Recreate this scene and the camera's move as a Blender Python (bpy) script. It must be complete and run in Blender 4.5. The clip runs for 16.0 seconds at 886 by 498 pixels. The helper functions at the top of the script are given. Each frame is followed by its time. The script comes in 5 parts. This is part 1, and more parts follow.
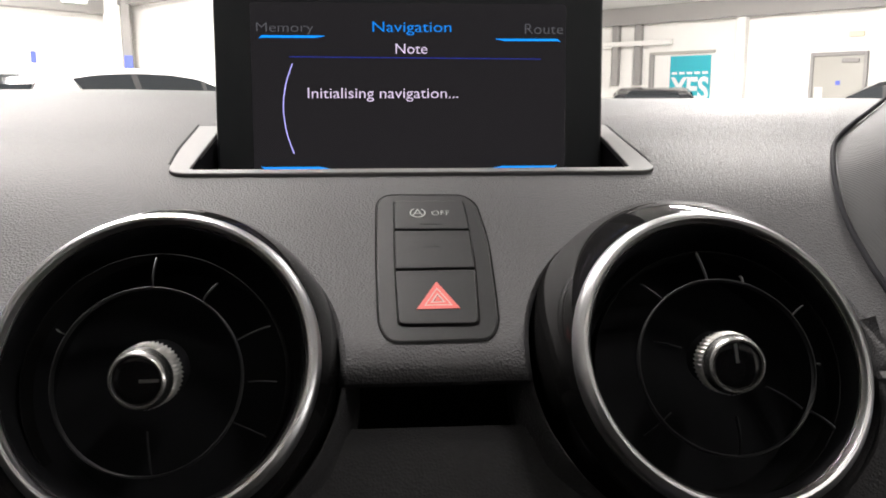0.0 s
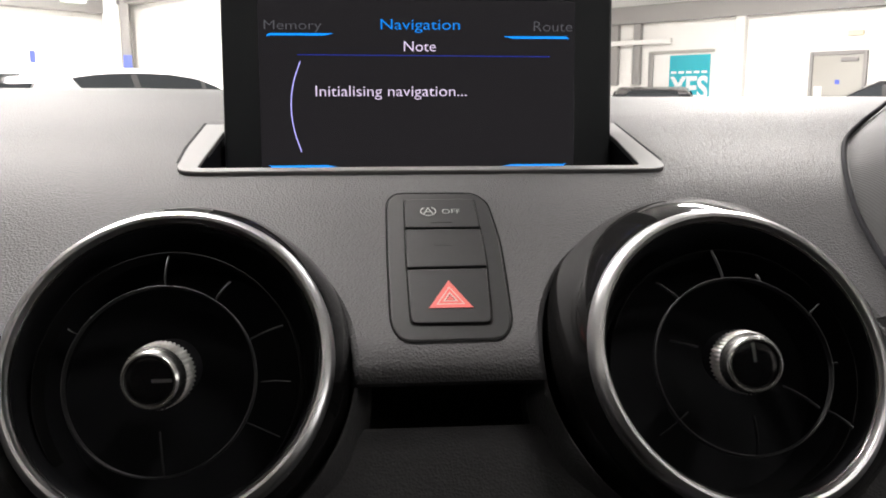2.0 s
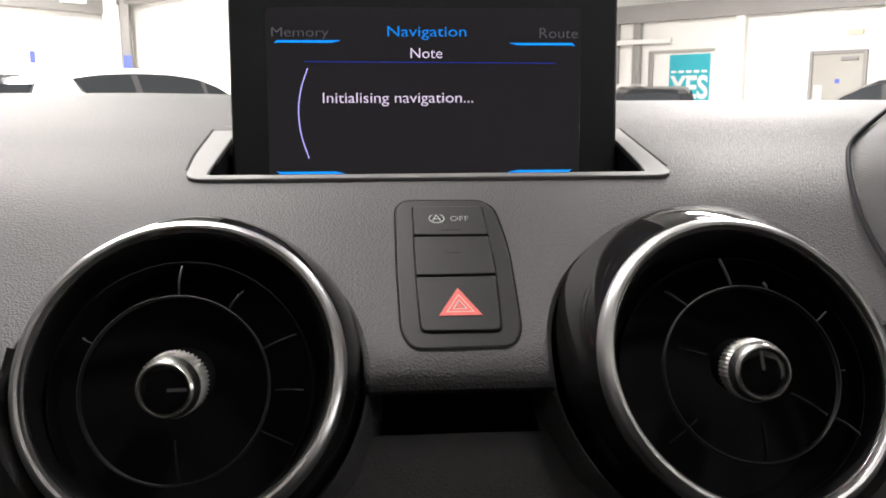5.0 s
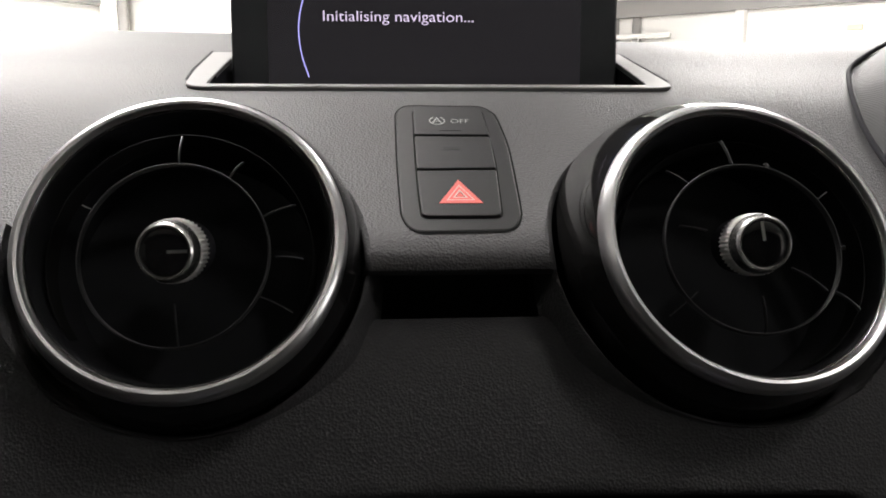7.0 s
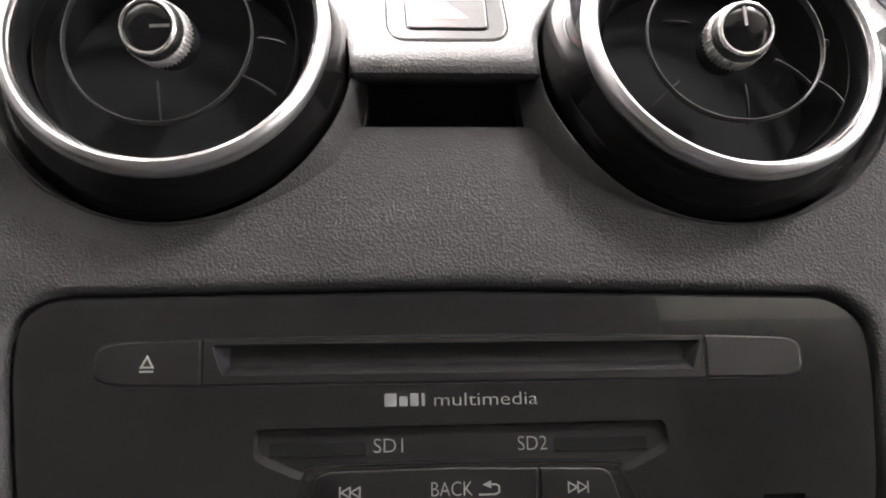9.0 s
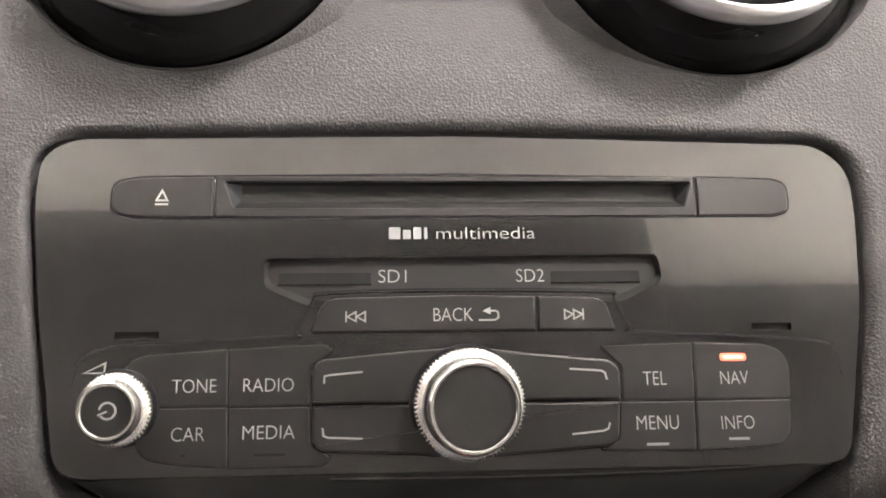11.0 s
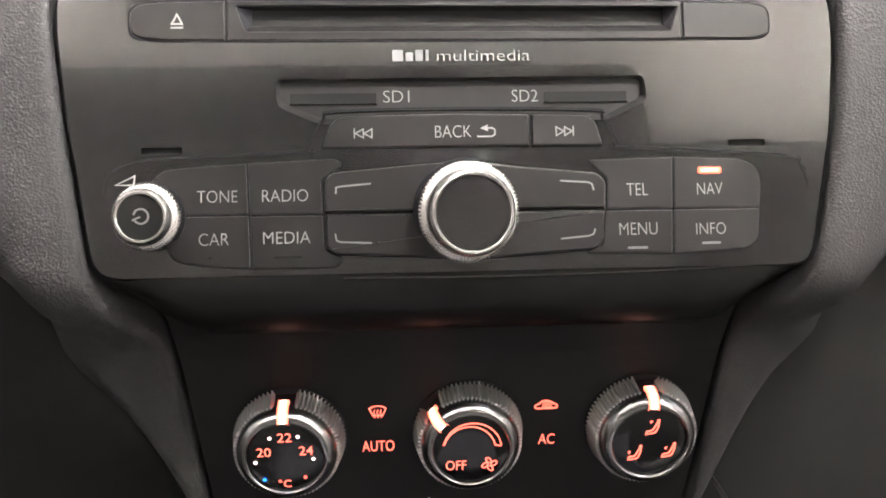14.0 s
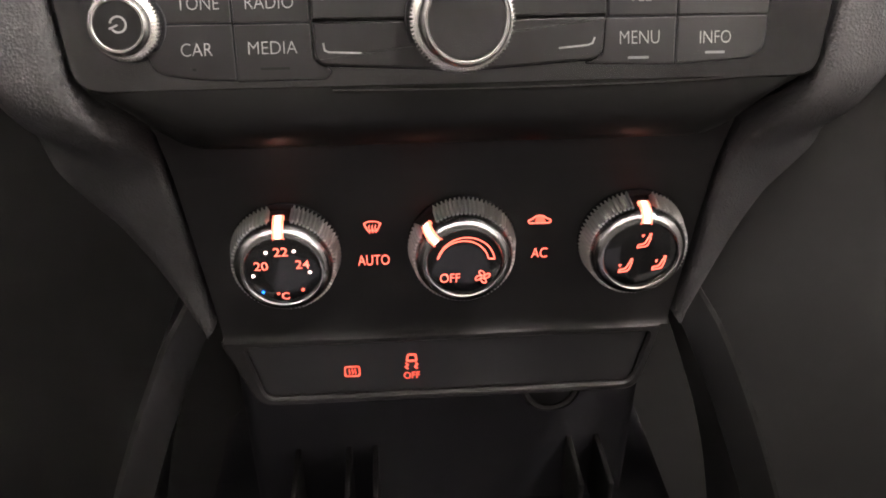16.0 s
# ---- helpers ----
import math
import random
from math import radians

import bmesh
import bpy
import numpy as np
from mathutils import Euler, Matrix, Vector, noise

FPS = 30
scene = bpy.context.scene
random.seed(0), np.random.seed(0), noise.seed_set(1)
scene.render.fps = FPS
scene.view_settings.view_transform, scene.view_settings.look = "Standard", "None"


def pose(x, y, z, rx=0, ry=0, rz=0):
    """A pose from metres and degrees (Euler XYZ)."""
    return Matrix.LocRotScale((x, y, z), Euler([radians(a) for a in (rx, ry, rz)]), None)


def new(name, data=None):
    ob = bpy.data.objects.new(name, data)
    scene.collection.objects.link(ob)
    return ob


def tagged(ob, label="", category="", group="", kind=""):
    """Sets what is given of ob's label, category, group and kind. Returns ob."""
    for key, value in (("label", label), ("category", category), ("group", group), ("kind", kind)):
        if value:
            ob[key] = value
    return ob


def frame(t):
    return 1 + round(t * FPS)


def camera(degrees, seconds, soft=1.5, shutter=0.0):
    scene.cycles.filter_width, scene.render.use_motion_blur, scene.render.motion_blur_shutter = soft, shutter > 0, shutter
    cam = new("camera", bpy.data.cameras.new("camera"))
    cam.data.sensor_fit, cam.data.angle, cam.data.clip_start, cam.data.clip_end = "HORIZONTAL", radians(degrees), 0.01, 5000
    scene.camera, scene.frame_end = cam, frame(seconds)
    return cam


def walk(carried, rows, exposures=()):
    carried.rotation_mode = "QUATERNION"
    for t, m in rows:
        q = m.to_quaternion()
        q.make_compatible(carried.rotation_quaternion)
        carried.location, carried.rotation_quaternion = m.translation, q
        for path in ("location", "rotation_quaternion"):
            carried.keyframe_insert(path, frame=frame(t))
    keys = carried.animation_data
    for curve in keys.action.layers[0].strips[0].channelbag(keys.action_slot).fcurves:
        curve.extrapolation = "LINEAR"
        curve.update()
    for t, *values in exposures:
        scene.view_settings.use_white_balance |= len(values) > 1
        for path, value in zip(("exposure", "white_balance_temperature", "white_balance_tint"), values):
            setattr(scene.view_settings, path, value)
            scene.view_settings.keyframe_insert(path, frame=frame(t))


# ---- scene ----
cam = camera(57.0, 16.0, soft=1.8)
# seconds, eye x y z, yaw to the left, pitch up, roll
PATH = [
    (0, 0.0035, 0.0209, 1.1099, -3.99, -9.92, -0.07),
    (0.5, -0.0001, 0.0211, 1.1104, -4.02, -9.92, -0.07),
    (1, 0.0003, 0.0219, 1.1111, -4.02, -9.93, -0.08),
    (1.5, -0.0000, 0.0227, 1.1107, -4.02, -9.94, -0.18),
    (2, -0.0005, 0.0230, 1.1093, -4.04, -9.96, -0.11),
    (2.5, -0.0013, 0.0231, 1.1095, -4.05, -9.97, -0.09),
    (3, -0.0024, 0.0228, 1.1081, -4.07, -9.98, -0.06),
    (3.5, -0.0052, 0.0224, 1.1090, -4.06, -9.97, -0.09),
    (6, -0.0027, 0.0214, 1.1131, -4.03, -10.04, -0.22),
    (6.5, -0.0080, 0.0205, 1.0962, -4.09, -10.14, -0.04),
    (7, -0.0049, 0.0162, 1.0791, -4.21, -10.33, 0.12),
    (7.5, -0.0074, 0.0127, 1.0703, -4.16, -10.55, 0.08),
    (8, -0.0066, 0.0138, 1.0580, -4.03, -10.73, 0.16),
    (8.5, -0.0031, 0.0094, 1.0440, -3.81, -10.97, 0.29),
    (9, 0.0025, 0.0044, 1.0243, -3.42, -10.78, 0.22),
    (9.5, 0.0008, -0.0012, 1.0032, -2.91, -8.26, -0.02),
    (10, 0.0026, -0.0027, 0.9916, -2.68, -9.99, 0.10),
    (10.2, 0.0034, -0.0036, 0.9857, -2.93, -10.55, 0.26),
    (12.3, -0.0028, -0.0342, 0.9779, -3.54, -10.59, 0.17),
    (12.5, -0.0012, -0.0354, 0.9752, -3.47, -11.04, 0.15),
    (13, -0.0010, -0.0358, 0.9760, -3.46, -13.56, 0.10),
    (13.5, -0.0009, -0.0362, 0.9736, -3.64, -16.67, 0.11),
    (14, -0.0022, -0.0363, 0.9717, -3.88, -19.62, 0.10),
    (14.5, -0.0008, -0.0365, 0.9708, -3.86, -22.77, 0.06),
    (15, 0.0012, -0.0364, 0.9667, -3.62, -25.62, -0.09),
    (15.5, 0.0010, -0.0355, 0.9667, -3.66, -28.81, -0.13),
    (16, -0.0006, -0.0348, 0.9680, -4.02, -31.98, -0.02),
]


def aim(x, y, z, yaw, pitch, roll):
    return pose(x, y, z, 90 + pitch, 0, yaw) @ pose(0, 0, 0, 0, 0, roll)


# seconds, stops, white balance
EXPOSURES = [(0, 0.82, 6450, 13), (6, 0.82, 6450, 13), (7, 0.9, 6400, 12), (7.5, 1.4, 6350, 12), (8, 2.15, 6350, 13), (8.5, 2.95, 6400, 14), (9, 3.65, 6500, 15), (9.5, 4.42, 6550, 15), (10, 4.8, 6700, 16), (12.5, 5.1, 6850, 16), (13.2, 5.07, 6700, 15), (14, 5.18, 6600, 15), (14.7, 5.3, 6600, 16), (15.3, 5.25, 6700, 17), (16, 5.05, 6800, 18)]
walk(cam, [(t, aim(*row)) for t, *row in PATH], EXPOSURES)

# ---------------------------------------------------------------- light
world = bpy.data.worlds.new("world")
scene.world = world
world.use_nodes = True
wn = world.node_tree.nodes
sky = wn.new("ShaderNodeTexSky")
sky.sky_type = "NISHITA"
sky.sun_disc = False
sky.sun_elevation = radians(40)
wn["Background"].inputs["Strength"].default_value = 0.1
world.node_tree.links.new(sky.outputs[0], wn["Background"].inputs["Color"])


def area(name, x, y, z, w, d, power, rot=(0, 0, 0), colour=(1.0, 0.96, 0.9)):
    data = bpy.data.lights.new(name, "AREA")
    data.shape, data.size, data.size_y, data.energy, data.color = "RECTANGLE", w, d, power, colour
    ob = new(name, data)
    ob.matrix_basis = pose(x, y, z, *rot)
    return ob


X0 = 0.0185
# x, y, width, length, watts of unseen ceiling lights, placed to fit the lighting
# the fifth is only added to brighten the dash top, not the fascia
LAMPS = ((-5.0, 10.0, 1.2, 5.0, 620), (4.0, 9.0, 0.4, 5.0, 1080), (-2.6, 5.2, 0.6, 4.0, 270), (2.6, 4.6, 0.6, 3.0, 150), (-0.9, 1.95, 0.6, 0.5, 150), (1.5, -0.85, 0.5, 0.6, 8.5))
for lx, ly, lw, ll, power in LAMPS:
    area("unseen_lamp", lx, ly, 3.98, lw, ll, power)
# added side lamp before a solid wall, standing in for unseen daylight
area("side_fill_light", 12.65, -2.43, 1.5, 6.0, 1.0, 110, (90, 0, 53.9), (1.0, 0.98, 0.93))

# ---------------------------------------------------------------- materials


def mat(name, colour, rough=0.5, metal=0.0, coat=0.0, bump=None, vary=0.0, vary_scale=60.0, spec=0.5):
    """bump: (kind, scale, strength, distance) with kind 'grain' or 'noise'."""
    m = bpy.data.materials.new(name)
    m.use_nodes = True
    nt = m.node_tree
    b = nt.nodes["Principled BSDF"]
    b.inputs["Base Color"].default_value = (*colour, 1)
    b.inputs["Roughness"].default_value = rough
    b.inputs["Metallic"].default_value = metal
    b.inputs["Coat Weight"].default_value = coat
    b.inputs["Specular IOR Level"].default_value = spec
    geo = nt.nodes.new("ShaderNodeNewGeometry")
    if vary:
        noi = nt.nodes.new("ShaderNodeTexNoise")
        noi.inputs["Scale"].default_value, noi.inputs["Detail"].default_value = vary_scale, 6
        nt.links.new(geo.outputs["Position"], noi.inputs["Vector"])
        mix = nt.nodes.new("ShaderNodeMix")
        mix.data_type = "RGBA"
        mix.inputs["A"].default_value = (*[c * (1 - vary) for c in colour], 1)
        mix.inputs["B"].default_value = (*[min(1, c * (1 + vary)) for c in colour], 1)
        nt.links.new(noi.outputs[0], mix.inputs["Factor"])
        nt.links.new(mix.outputs["Result"], b.inputs["Base Color"])
        rr = nt.nodes.new("ShaderNodeMapRange")
        rr.inputs["To Min"].default_value, rr.inputs["To Max"].default_value = rough * 0.93, min(1, rough * 1.07)
        nt.links.new(noi.outputs[0], rr.inputs["Value"])
        nt.links.new(rr.outputs[0], b.inputs["Roughness"])
    if bump:
        kind, scale, strength, dist = bump
        if kind == "grain":
            vor = nt.nodes.new("ShaderNodeTexVoronoi")
            vor.feature = "F1"
            vor.inputs["Scale"].default_value = scale
            vor.inputs["Randomness"].default_value = 1.0
            warp = nt.nodes.new("ShaderNodeTexNoise")
            warp.inputs["Scale"].default_value, warp.inputs["Detail"].default_value = scale * 0.7, 3
            nt.links.new(geo.outputs["Position"], warp.inputs["Vector"])
            add = nt.nodes.new("ShaderNodeVectorMath")
            add.operation = "MULTIPLY_ADD"
            add.inputs[1].default_value = (0.5 / scale,) * 3
            nt.links.new(warp.outputs["Color"], add.inputs[0])
            nt.links.new(geo.outputs["Position"], add.inputs[2])
            nt.links.new(add.outputs[0], vor.inputs["Vector"])
            height = vor.outputs["Distance"]
        elif kind == "rib":
            vor = nt.nodes.new("ShaderNodeTexWave")
            vor.inputs["Scale"].default_value, vor.inputs["Distortion"].default_value = scale, 0.4
            vor.bands_direction = "X"
            nt.links.new(geo.outputs["Position"], vor.inputs["Vector"])
            height = vor.outputs["Fac"]
        else:
            vor = nt.nodes.new("ShaderNodeTexNoise")
            vor.inputs["Scale"].default_value, vor.inputs["Detail"].default_value = scale, 4
            nt.links.new(geo.outputs["Position"], vor.inputs["Vector"])
            height = vor.outputs[0]
        bp = nt.nodes.new("ShaderNodeBump")
        bp.inputs["Strength"].default_value, bp.inputs["Distance"].default_value = strength, dist
        nt.links.new(height, bp.inputs["Height"])
        nt.links.new(bp.outputs[0], b.inputs["Normal"])
    return m


def glow(name, colour, strength):
    m = bpy.data.materials.new(name)
    m.use_nodes = True
    b = m.node_tree.nodes["Principled BSDF"]
    b.inputs["Base Color"].default_value = (*[c * 0.5 for c in colour], 1)
    b.inputs["Emission Color"].default_value = (*colour, 1)
    b.inputs["Emission Strength"].default_value = strength
    return m


SOFT = mat("soft_grained_plastic", (0.0495, 0.049, 0.0512), 0.62, bump=("grain", 1200, 0.56, 0.0004), vary=0.16, vary_scale=420, spec=0.27)
SMOOTH = mat("smooth_dark_plastic", (0.012, 0.0115, 0.012), 0.5, spec=0.22, bump=("noise", 2600, 0.12, 0.0002), vary=0.1)
ROLL_MAT = mat("glossy_dark_plastic", (0.010, 0.010, 0.010), 0.4, spec=0.2, vary=0.05)
FACE_MAT = mat("radio_face_plastic", (0.011, 0.011, 0.0115), 0.14, spec=0.95, coat=0.7, bump=("noise", 2400, 0.05, 0.0002), vary=0.1)
KEY_MAT = mat("key_plastic", (0.0095, 0.0095, 0.010), 0.38, bump=("noise", 2400, 0.06, 0.0002), vary=0.1)
SWITCH = mat("switch_plastic", (0.012, 0.012, 0.013), 0.45, spec=0.18, bump=("noise", 3000, 0.1, 0.0002), vary=0.1)
GLOSS = mat("piano_black", (0.006, 0.006, 0.007), 0.16, coat=0.2)
VOID = mat("matt_black", (0.020, 0.020, 0.023), 0.9, spec=0.1)
VANE = mat("vane_black", (0.018, 0.018, 0.019), 0.5, vary=0.1)
NACELLE = mat("glossy_black_nacelle", (0.008, 0.0078, 0.0078), 0.07, coat=0.05, spec=0.2)
DARK_CHROME = mat("dark_chrome", (0.34, 0.34, 0.34), 0.24, metal=1.0)
BOWL = mat("vent_bowl_black", (0.010, 0.0105, 0.012), 0.8, spec=0.15)
CHROME = mat("satin_chrome", (0.70, 0.70, 0.71), 0.31, metal=1.0)
GRIP = mat("silver_painted_grip", (0.66, 0.65, 0.63), 0.4, metal=0.5)
DIAL_GRIP = mat("dark_silver_grip", (0.55, 0.55, 0.54), 0.4, metal=0.7)
RIM = mat("bright_chrome", (0.80, 0.79, 0.77), 0.27, metal=1.0)
TRIM = mat("grey_painted_trim", (0.15, 0.147, 0.147), 0.58, bump=("noise", 3000, 0.05, 0.0002), vary=0.05)
SCREEN = glow("lit_display", (0.5, 0.46, 0.5), 0.018)
SCREEN.node_tree.nodes["Principled BSDF"].inputs["Base Color"].default_value = (0.012, 0.012, 0.013, 1)
SCREEN.node_tree.nodes["Principled BSDF"].inputs["Roughness"].default_value = 0.2
BEZEL = mat("screen_bezel", (0.040, 0.044, 0.049), 0.4, vary=0.1)
PRINT = mat("white_print", (0.27, 0.27, 0.27), 0.6)
CHEEK = mat("satin_black_plastic", (0.009, 0.009, 0.009), 0.36, vary=0.1, spec=0.35)
BRIGHT_PRINT = mat("bright_print", (0.36, 0.36, 0.35), 0.6)
DIM_PRINT = mat("grey_print", (0.20, 0.20, 0.21), 0.6)
FAINT = mat("faint_print", (0.019, 0.019, 0.019), 0.6, spec=0.15)
DEEP = mat("deep_black", (0.010, 0.010, 0.010), 0.9, spec=0.05)
PANEL_MAT = mat("filler_panel_plastic", (0.008, 0.0077, 0.0077), 0.8, bump=("grain", 1150, 0.2, 0.0004), vary=0.1)
HAZ = mat("hazard_red", (0.62, 0.08, 0.07), 0.45)
HAZ_LINE = mat("hazard_pale", (0.55, 0.30, 0.27), 0.5)
MESH_CLOTH = mat("ribbed_hood_skin", (0.014, 0.0145, 0.015), 0.7, bump=("rib", 330, 0.22, 0.0004), vary=0.1, spec=0.3)
RED_GLOW = glow("red_backlight", (1.0, 0.15, 0.10), 0.0858)
RED_SOFT = glow("dim_red_backlight", (0.9, 0.1, 0.06), 0.0728)
POINTER = glow("pointer_light", (1.0, 0.16, 0.09), 0.136)
POINTER_CORE = glow("pointer_core", (1.0, 0.66, 0.5), 0.145)
LED = glow("led_orange", (1.0, 0.10, 0.05), 0.127)
LED_CORE = glow("led_core", (1.0, 0.42, 0.28), 0.136)
WARM_DOT = glow("dot_light", (1.0, 0.72, 0.65), 0.114)
BLUE_DOT = glow("blue_dot_light", (0.0, 0.12, 0.7), 0.114)
SCR_BLUE = glow("screen_blue", (0.0, 0.25, 0.85), 0.8)
SCR_TITLE = glow("screen_title_blue", (0.0, 0.21, 0.72), 0.62)
SCR_DEEP = glow("screen_deep_blue", (0.02, 0.04, 0.45), 0.35)
SCR_WHITE = glow("screen_white", (0.76, 0.64, 0.84), 0.55)
SCR_DIM = glow("screen_dim", (0.09, 0.09, 0.10), 0.5)
SCR_ARC = glow("screen_arc", (0.45, 0.42, 0.95), 0.7)

# ---------------------------------------------------------------- helpers


def thing(name, x, y, z, label, category, group="", kind=""):
    ob = new(name)
    ob.empty_display_size = 0.02
    ob.matrix_basis = pose(x, y, z)
    return tagged(ob, label, category, group, kind)


def part(name, bm, material, parent, label="", smooth=True):
    me = bpy.data.meshes.new(name)
    bmesh.ops.recalc_face_normals(bm, faces=bm.faces)
    bm.to_mesh(me)
    bm.free()
    return fit_mesh(name, me, material, parent, label, smooth)


def fit_mesh(name, me, material, parent, label="", smooth=True):
    me.materials.clear()
    me.materials.append(material)
    if smooth:
        me.shade_smooth()
        try:
            me.set_sharp_from_angle(angle=radians(32))
        except AttributeError:
            pass
        big = [p.loop_total > 5 for p in me.polygons]
        for p, flat in zip(me.polygons, big):
            if flat:
                p.use_smooth = False
    ob = new(name, me)
    if parent is not None:
        ob.parent = parent
        if parent.type == "EMPTY":
            ob.matrix_parent_inverse = parent.matrix_basis.inverted()
    if label:
        ob["label"] = label
    return ob


def single(name, bm, material, label, category, group="", kind=""):
    return tagged(part(name, bm, material, None), label, category, group, kind)


def face_frame(x, y, z, lean, yaw=0.0):
    """Millimetres on a face: x right, y up along it, z out of it. lean: degrees by which its top leans away."""
    a = radians(lean)
    m = Matrix(((1, 0, 0, 0), (0, math.sin(a), -math.cos(a), 0), (0, math.cos(a), math.sin(a), 0), (0, 0, 0, 1)))
    return Matrix.Translation((x, y, z)) @ Matrix.Rotation(radians(yaw), 4, "Z") @ m @ Matrix.Scale(0.001, 4)


def rounded(pts, r, n=4):
    """A closed outline with its corners rounded."""
    out = []
    rs = r if isinstance(r, (list, tuple)) else [r] * len(pts)
    for i, p in enumerate(pts):
        p = Vector(p)
        a, b = Vector(pts[i - 1]) - p, Vector(pts[(i + 1) % len(pts)]) - p
        d = min(rs[i], a.length * 0.49, b.length * 0.49)
        if d < 0.02:
            out.append(p)
            continue
        s, e = p + a.normalized() * d, p + b.normalized() * d
        for k in range(n + 1):
            t = k / n
            out.append((1 - t) ** 2 * s + 2 * t * (1 - t) * p + t * t * e)
    return out


def inset(pts, d):
    """The outline moved inwards by d, for outlines that turn gently."""
    n, out = len(pts), []
    area2 = sum(pts[i - 1][0] * pts[i][1] - pts[i][0] * pts[i - 1][1] for i in range(n))
    s = 1 if area2 > 0 else -1
    for i in range(n):
        a, p, b = Vector(pts[i - 1]), Vector(pts[i]), Vector(pts[(i + 1) % n])
        t = (b - a)
        t = t.normalized() if t.length > 1e-9 else Vector((1, 0))
        out.append(p + s * d * Vector((-t.y, t.x)))
    return out


def slab(pts, w0, w1, m, chamfer=0.4, bm=None):
    """An outline made solid from w0 to w1, its front edge chamfered."""
    bm = bm or bmesh.new()
    rings = [(pts, w0), (pts, w1 - chamfer), (inset(pts, chamfer * 0.35), w1 - chamfer * 0.35), (inset(pts, chamfer), w1)] if chamfer else [(pts, w0), (pts, w1)]
    loops = [[bm.verts.new(m @ Vector((p[0], p[1], w))) for p in ring] for ring, w in rings]
    for a, b in zip(loops, loops[1:]):
        for i in range(len(a)):
            bm.faces.new((a[i - 1], a[i], b[i], b[i - 1]))
    bm.faces.new(loops[0])
    bm.faces.new(loops[-1])
    return bm


def ring_slab(outer, inner, w0, w1, m, chamfer=0.4):
    """A frame between two outlines of the same number of points."""
    bm = bmesh.new()
    rings = [(outer, w0), (outer, w1 - chamfer), (inset(outer, chamfer), w1), (inset(inner, -chamfer), w1), (inner, w1 - chamfer), (inner, w0)]
    loops = [[bm.verts.new(m @ Vector((p[0], p[1], w))) for p in ring] for ring, w in rings]
    loops.append(loops[0])
    for a, b in zip(loops, loops[1:]):
        for i in range(len(a)):
            bm.faces.new((a[i - 1], a[i], b[i], b[i - 1]))
    return bm


def box2(x0, y0, x1, y1):
    return [(x0, y0), (x1, y0), (x1, y1), (x0, y1)]


def lathe(profile, m, n=96, bm=None):
    """Rings (radius, height) turned about the frame's z axis."""
    bm = bm or bmesh.new()
    loops = []
    for r, w in profile:
        if r < 1e-4:
            loops.append([bm.verts.new(m @ Vector((0, 0, w)))])
        else:
            loops.append([bm.verts.new(m @ Vector((r * math.cos(2 * math.pi * k / n), r * math.sin(2 * math.pi * k / n), w))) for k in range(n)])
    for a, b in zip(loops, loops[1:]):
        for k in range(n):
            va, vb = [a[k - 1], a[k]] if len(a) > 1 else [a[0]], [b[k], b[k - 1]] if len(b) > 1 else [b[0]]
            bm.faces.new(va + vb)
    return bm


def stroke(pts, width, w, m, closed=False, bm=None, thick=0.12):
    """A printed line along points."""
    bm = bm or bmesh.new()
    pts = [Vector(p) for p in pts]
    n = len(pts)
    left, right = [], []
    for i, p in enumerate(pts):
        a = pts[i - 1] if i or closed else p
        b = pts[(i + 1) % n] if i < n - 1 or closed else p
        t1, t2 = (p - a), (b - p)
        t1 = t1.normalized() if t1.length > 1e-9 else t2.normalized()
        t2 = t2.normalized() if t2.length > 1e-9 else t1
        t = (t1 + t2).normalized()
        k = 1 / max(0.5, t.dot(t1))
        nrm = Vector((-t.y, t.x)) * width / 2 * k
        left.append(p + nrm)
        right.append(p - nrm)
    lo = [[bm.verts.new(m @ Vector((q.x, q.y, h))) for q in side] for side in (left, right) for h in (w, w + thick)]
    l0, l1, r0, r1 = lo
    for i in range(n if closed else n - 1):
        j = (i + 1) % n
        bm.faces.new((l1[i], l1[j], r1[j], r1[i]))
        bm.faces.new((l0[i], l0[j], l1[j], l1[i]))
        bm.faces.new((r0[i], r0[j], r1[j], r1[i]))
    return bm


def arc(cx, cy, r, a0, a1, n=20):
    return [(cx + r * math.cos(radians(a0 + (a1 - a0) * k / n)), cy + r * math.sin(radians(a0 + (a1 - a0) * k / n))) for k in range(n + 1)]


def letters(name, s, box, w, m, material, parent, label="", bold=-0.012):
    """Writing fitted to a box (x0, y0, x1, y1) on a face."""
    cu = bpy.data.curves.new(name, "FONT")
    cu.body, cu.size, cu.offset, cu.resolution_u = s, 1.0, bold, 4
    ob = bpy.data.objects.new(name, cu)
    scene.collection.objects.link(ob)
    dg = bpy.context.evaluated_depsgraph_get()
    dg.update()
    me = bpy.data.meshes.new_from_object(ob.evaluated_get(dg))
    bpy.data.objects.remove(ob)
    bpy.data.curves.remove(cu)
    co = np.empty(len(me.vertices) * 3)
    me.vertices.foreach_get("co", co)
    co = co.reshape(-1, 3)
    lo, hi = co.min(0), co.max(0)
    x0, y0, x1, y1 = box
    for v in me.vertices:
        fx, fy = (v.co.x - lo[0]) / (hi[0] - lo[0]), (v.co.y - lo[1]) / (hi[1] - lo[1])
        v.co = m @ Vector((x0 + fx * (x1 - x0), y0 + fy * (y1 - y0), w))
    return fit_mesh(name, me, material, parent, label, smooth=False)


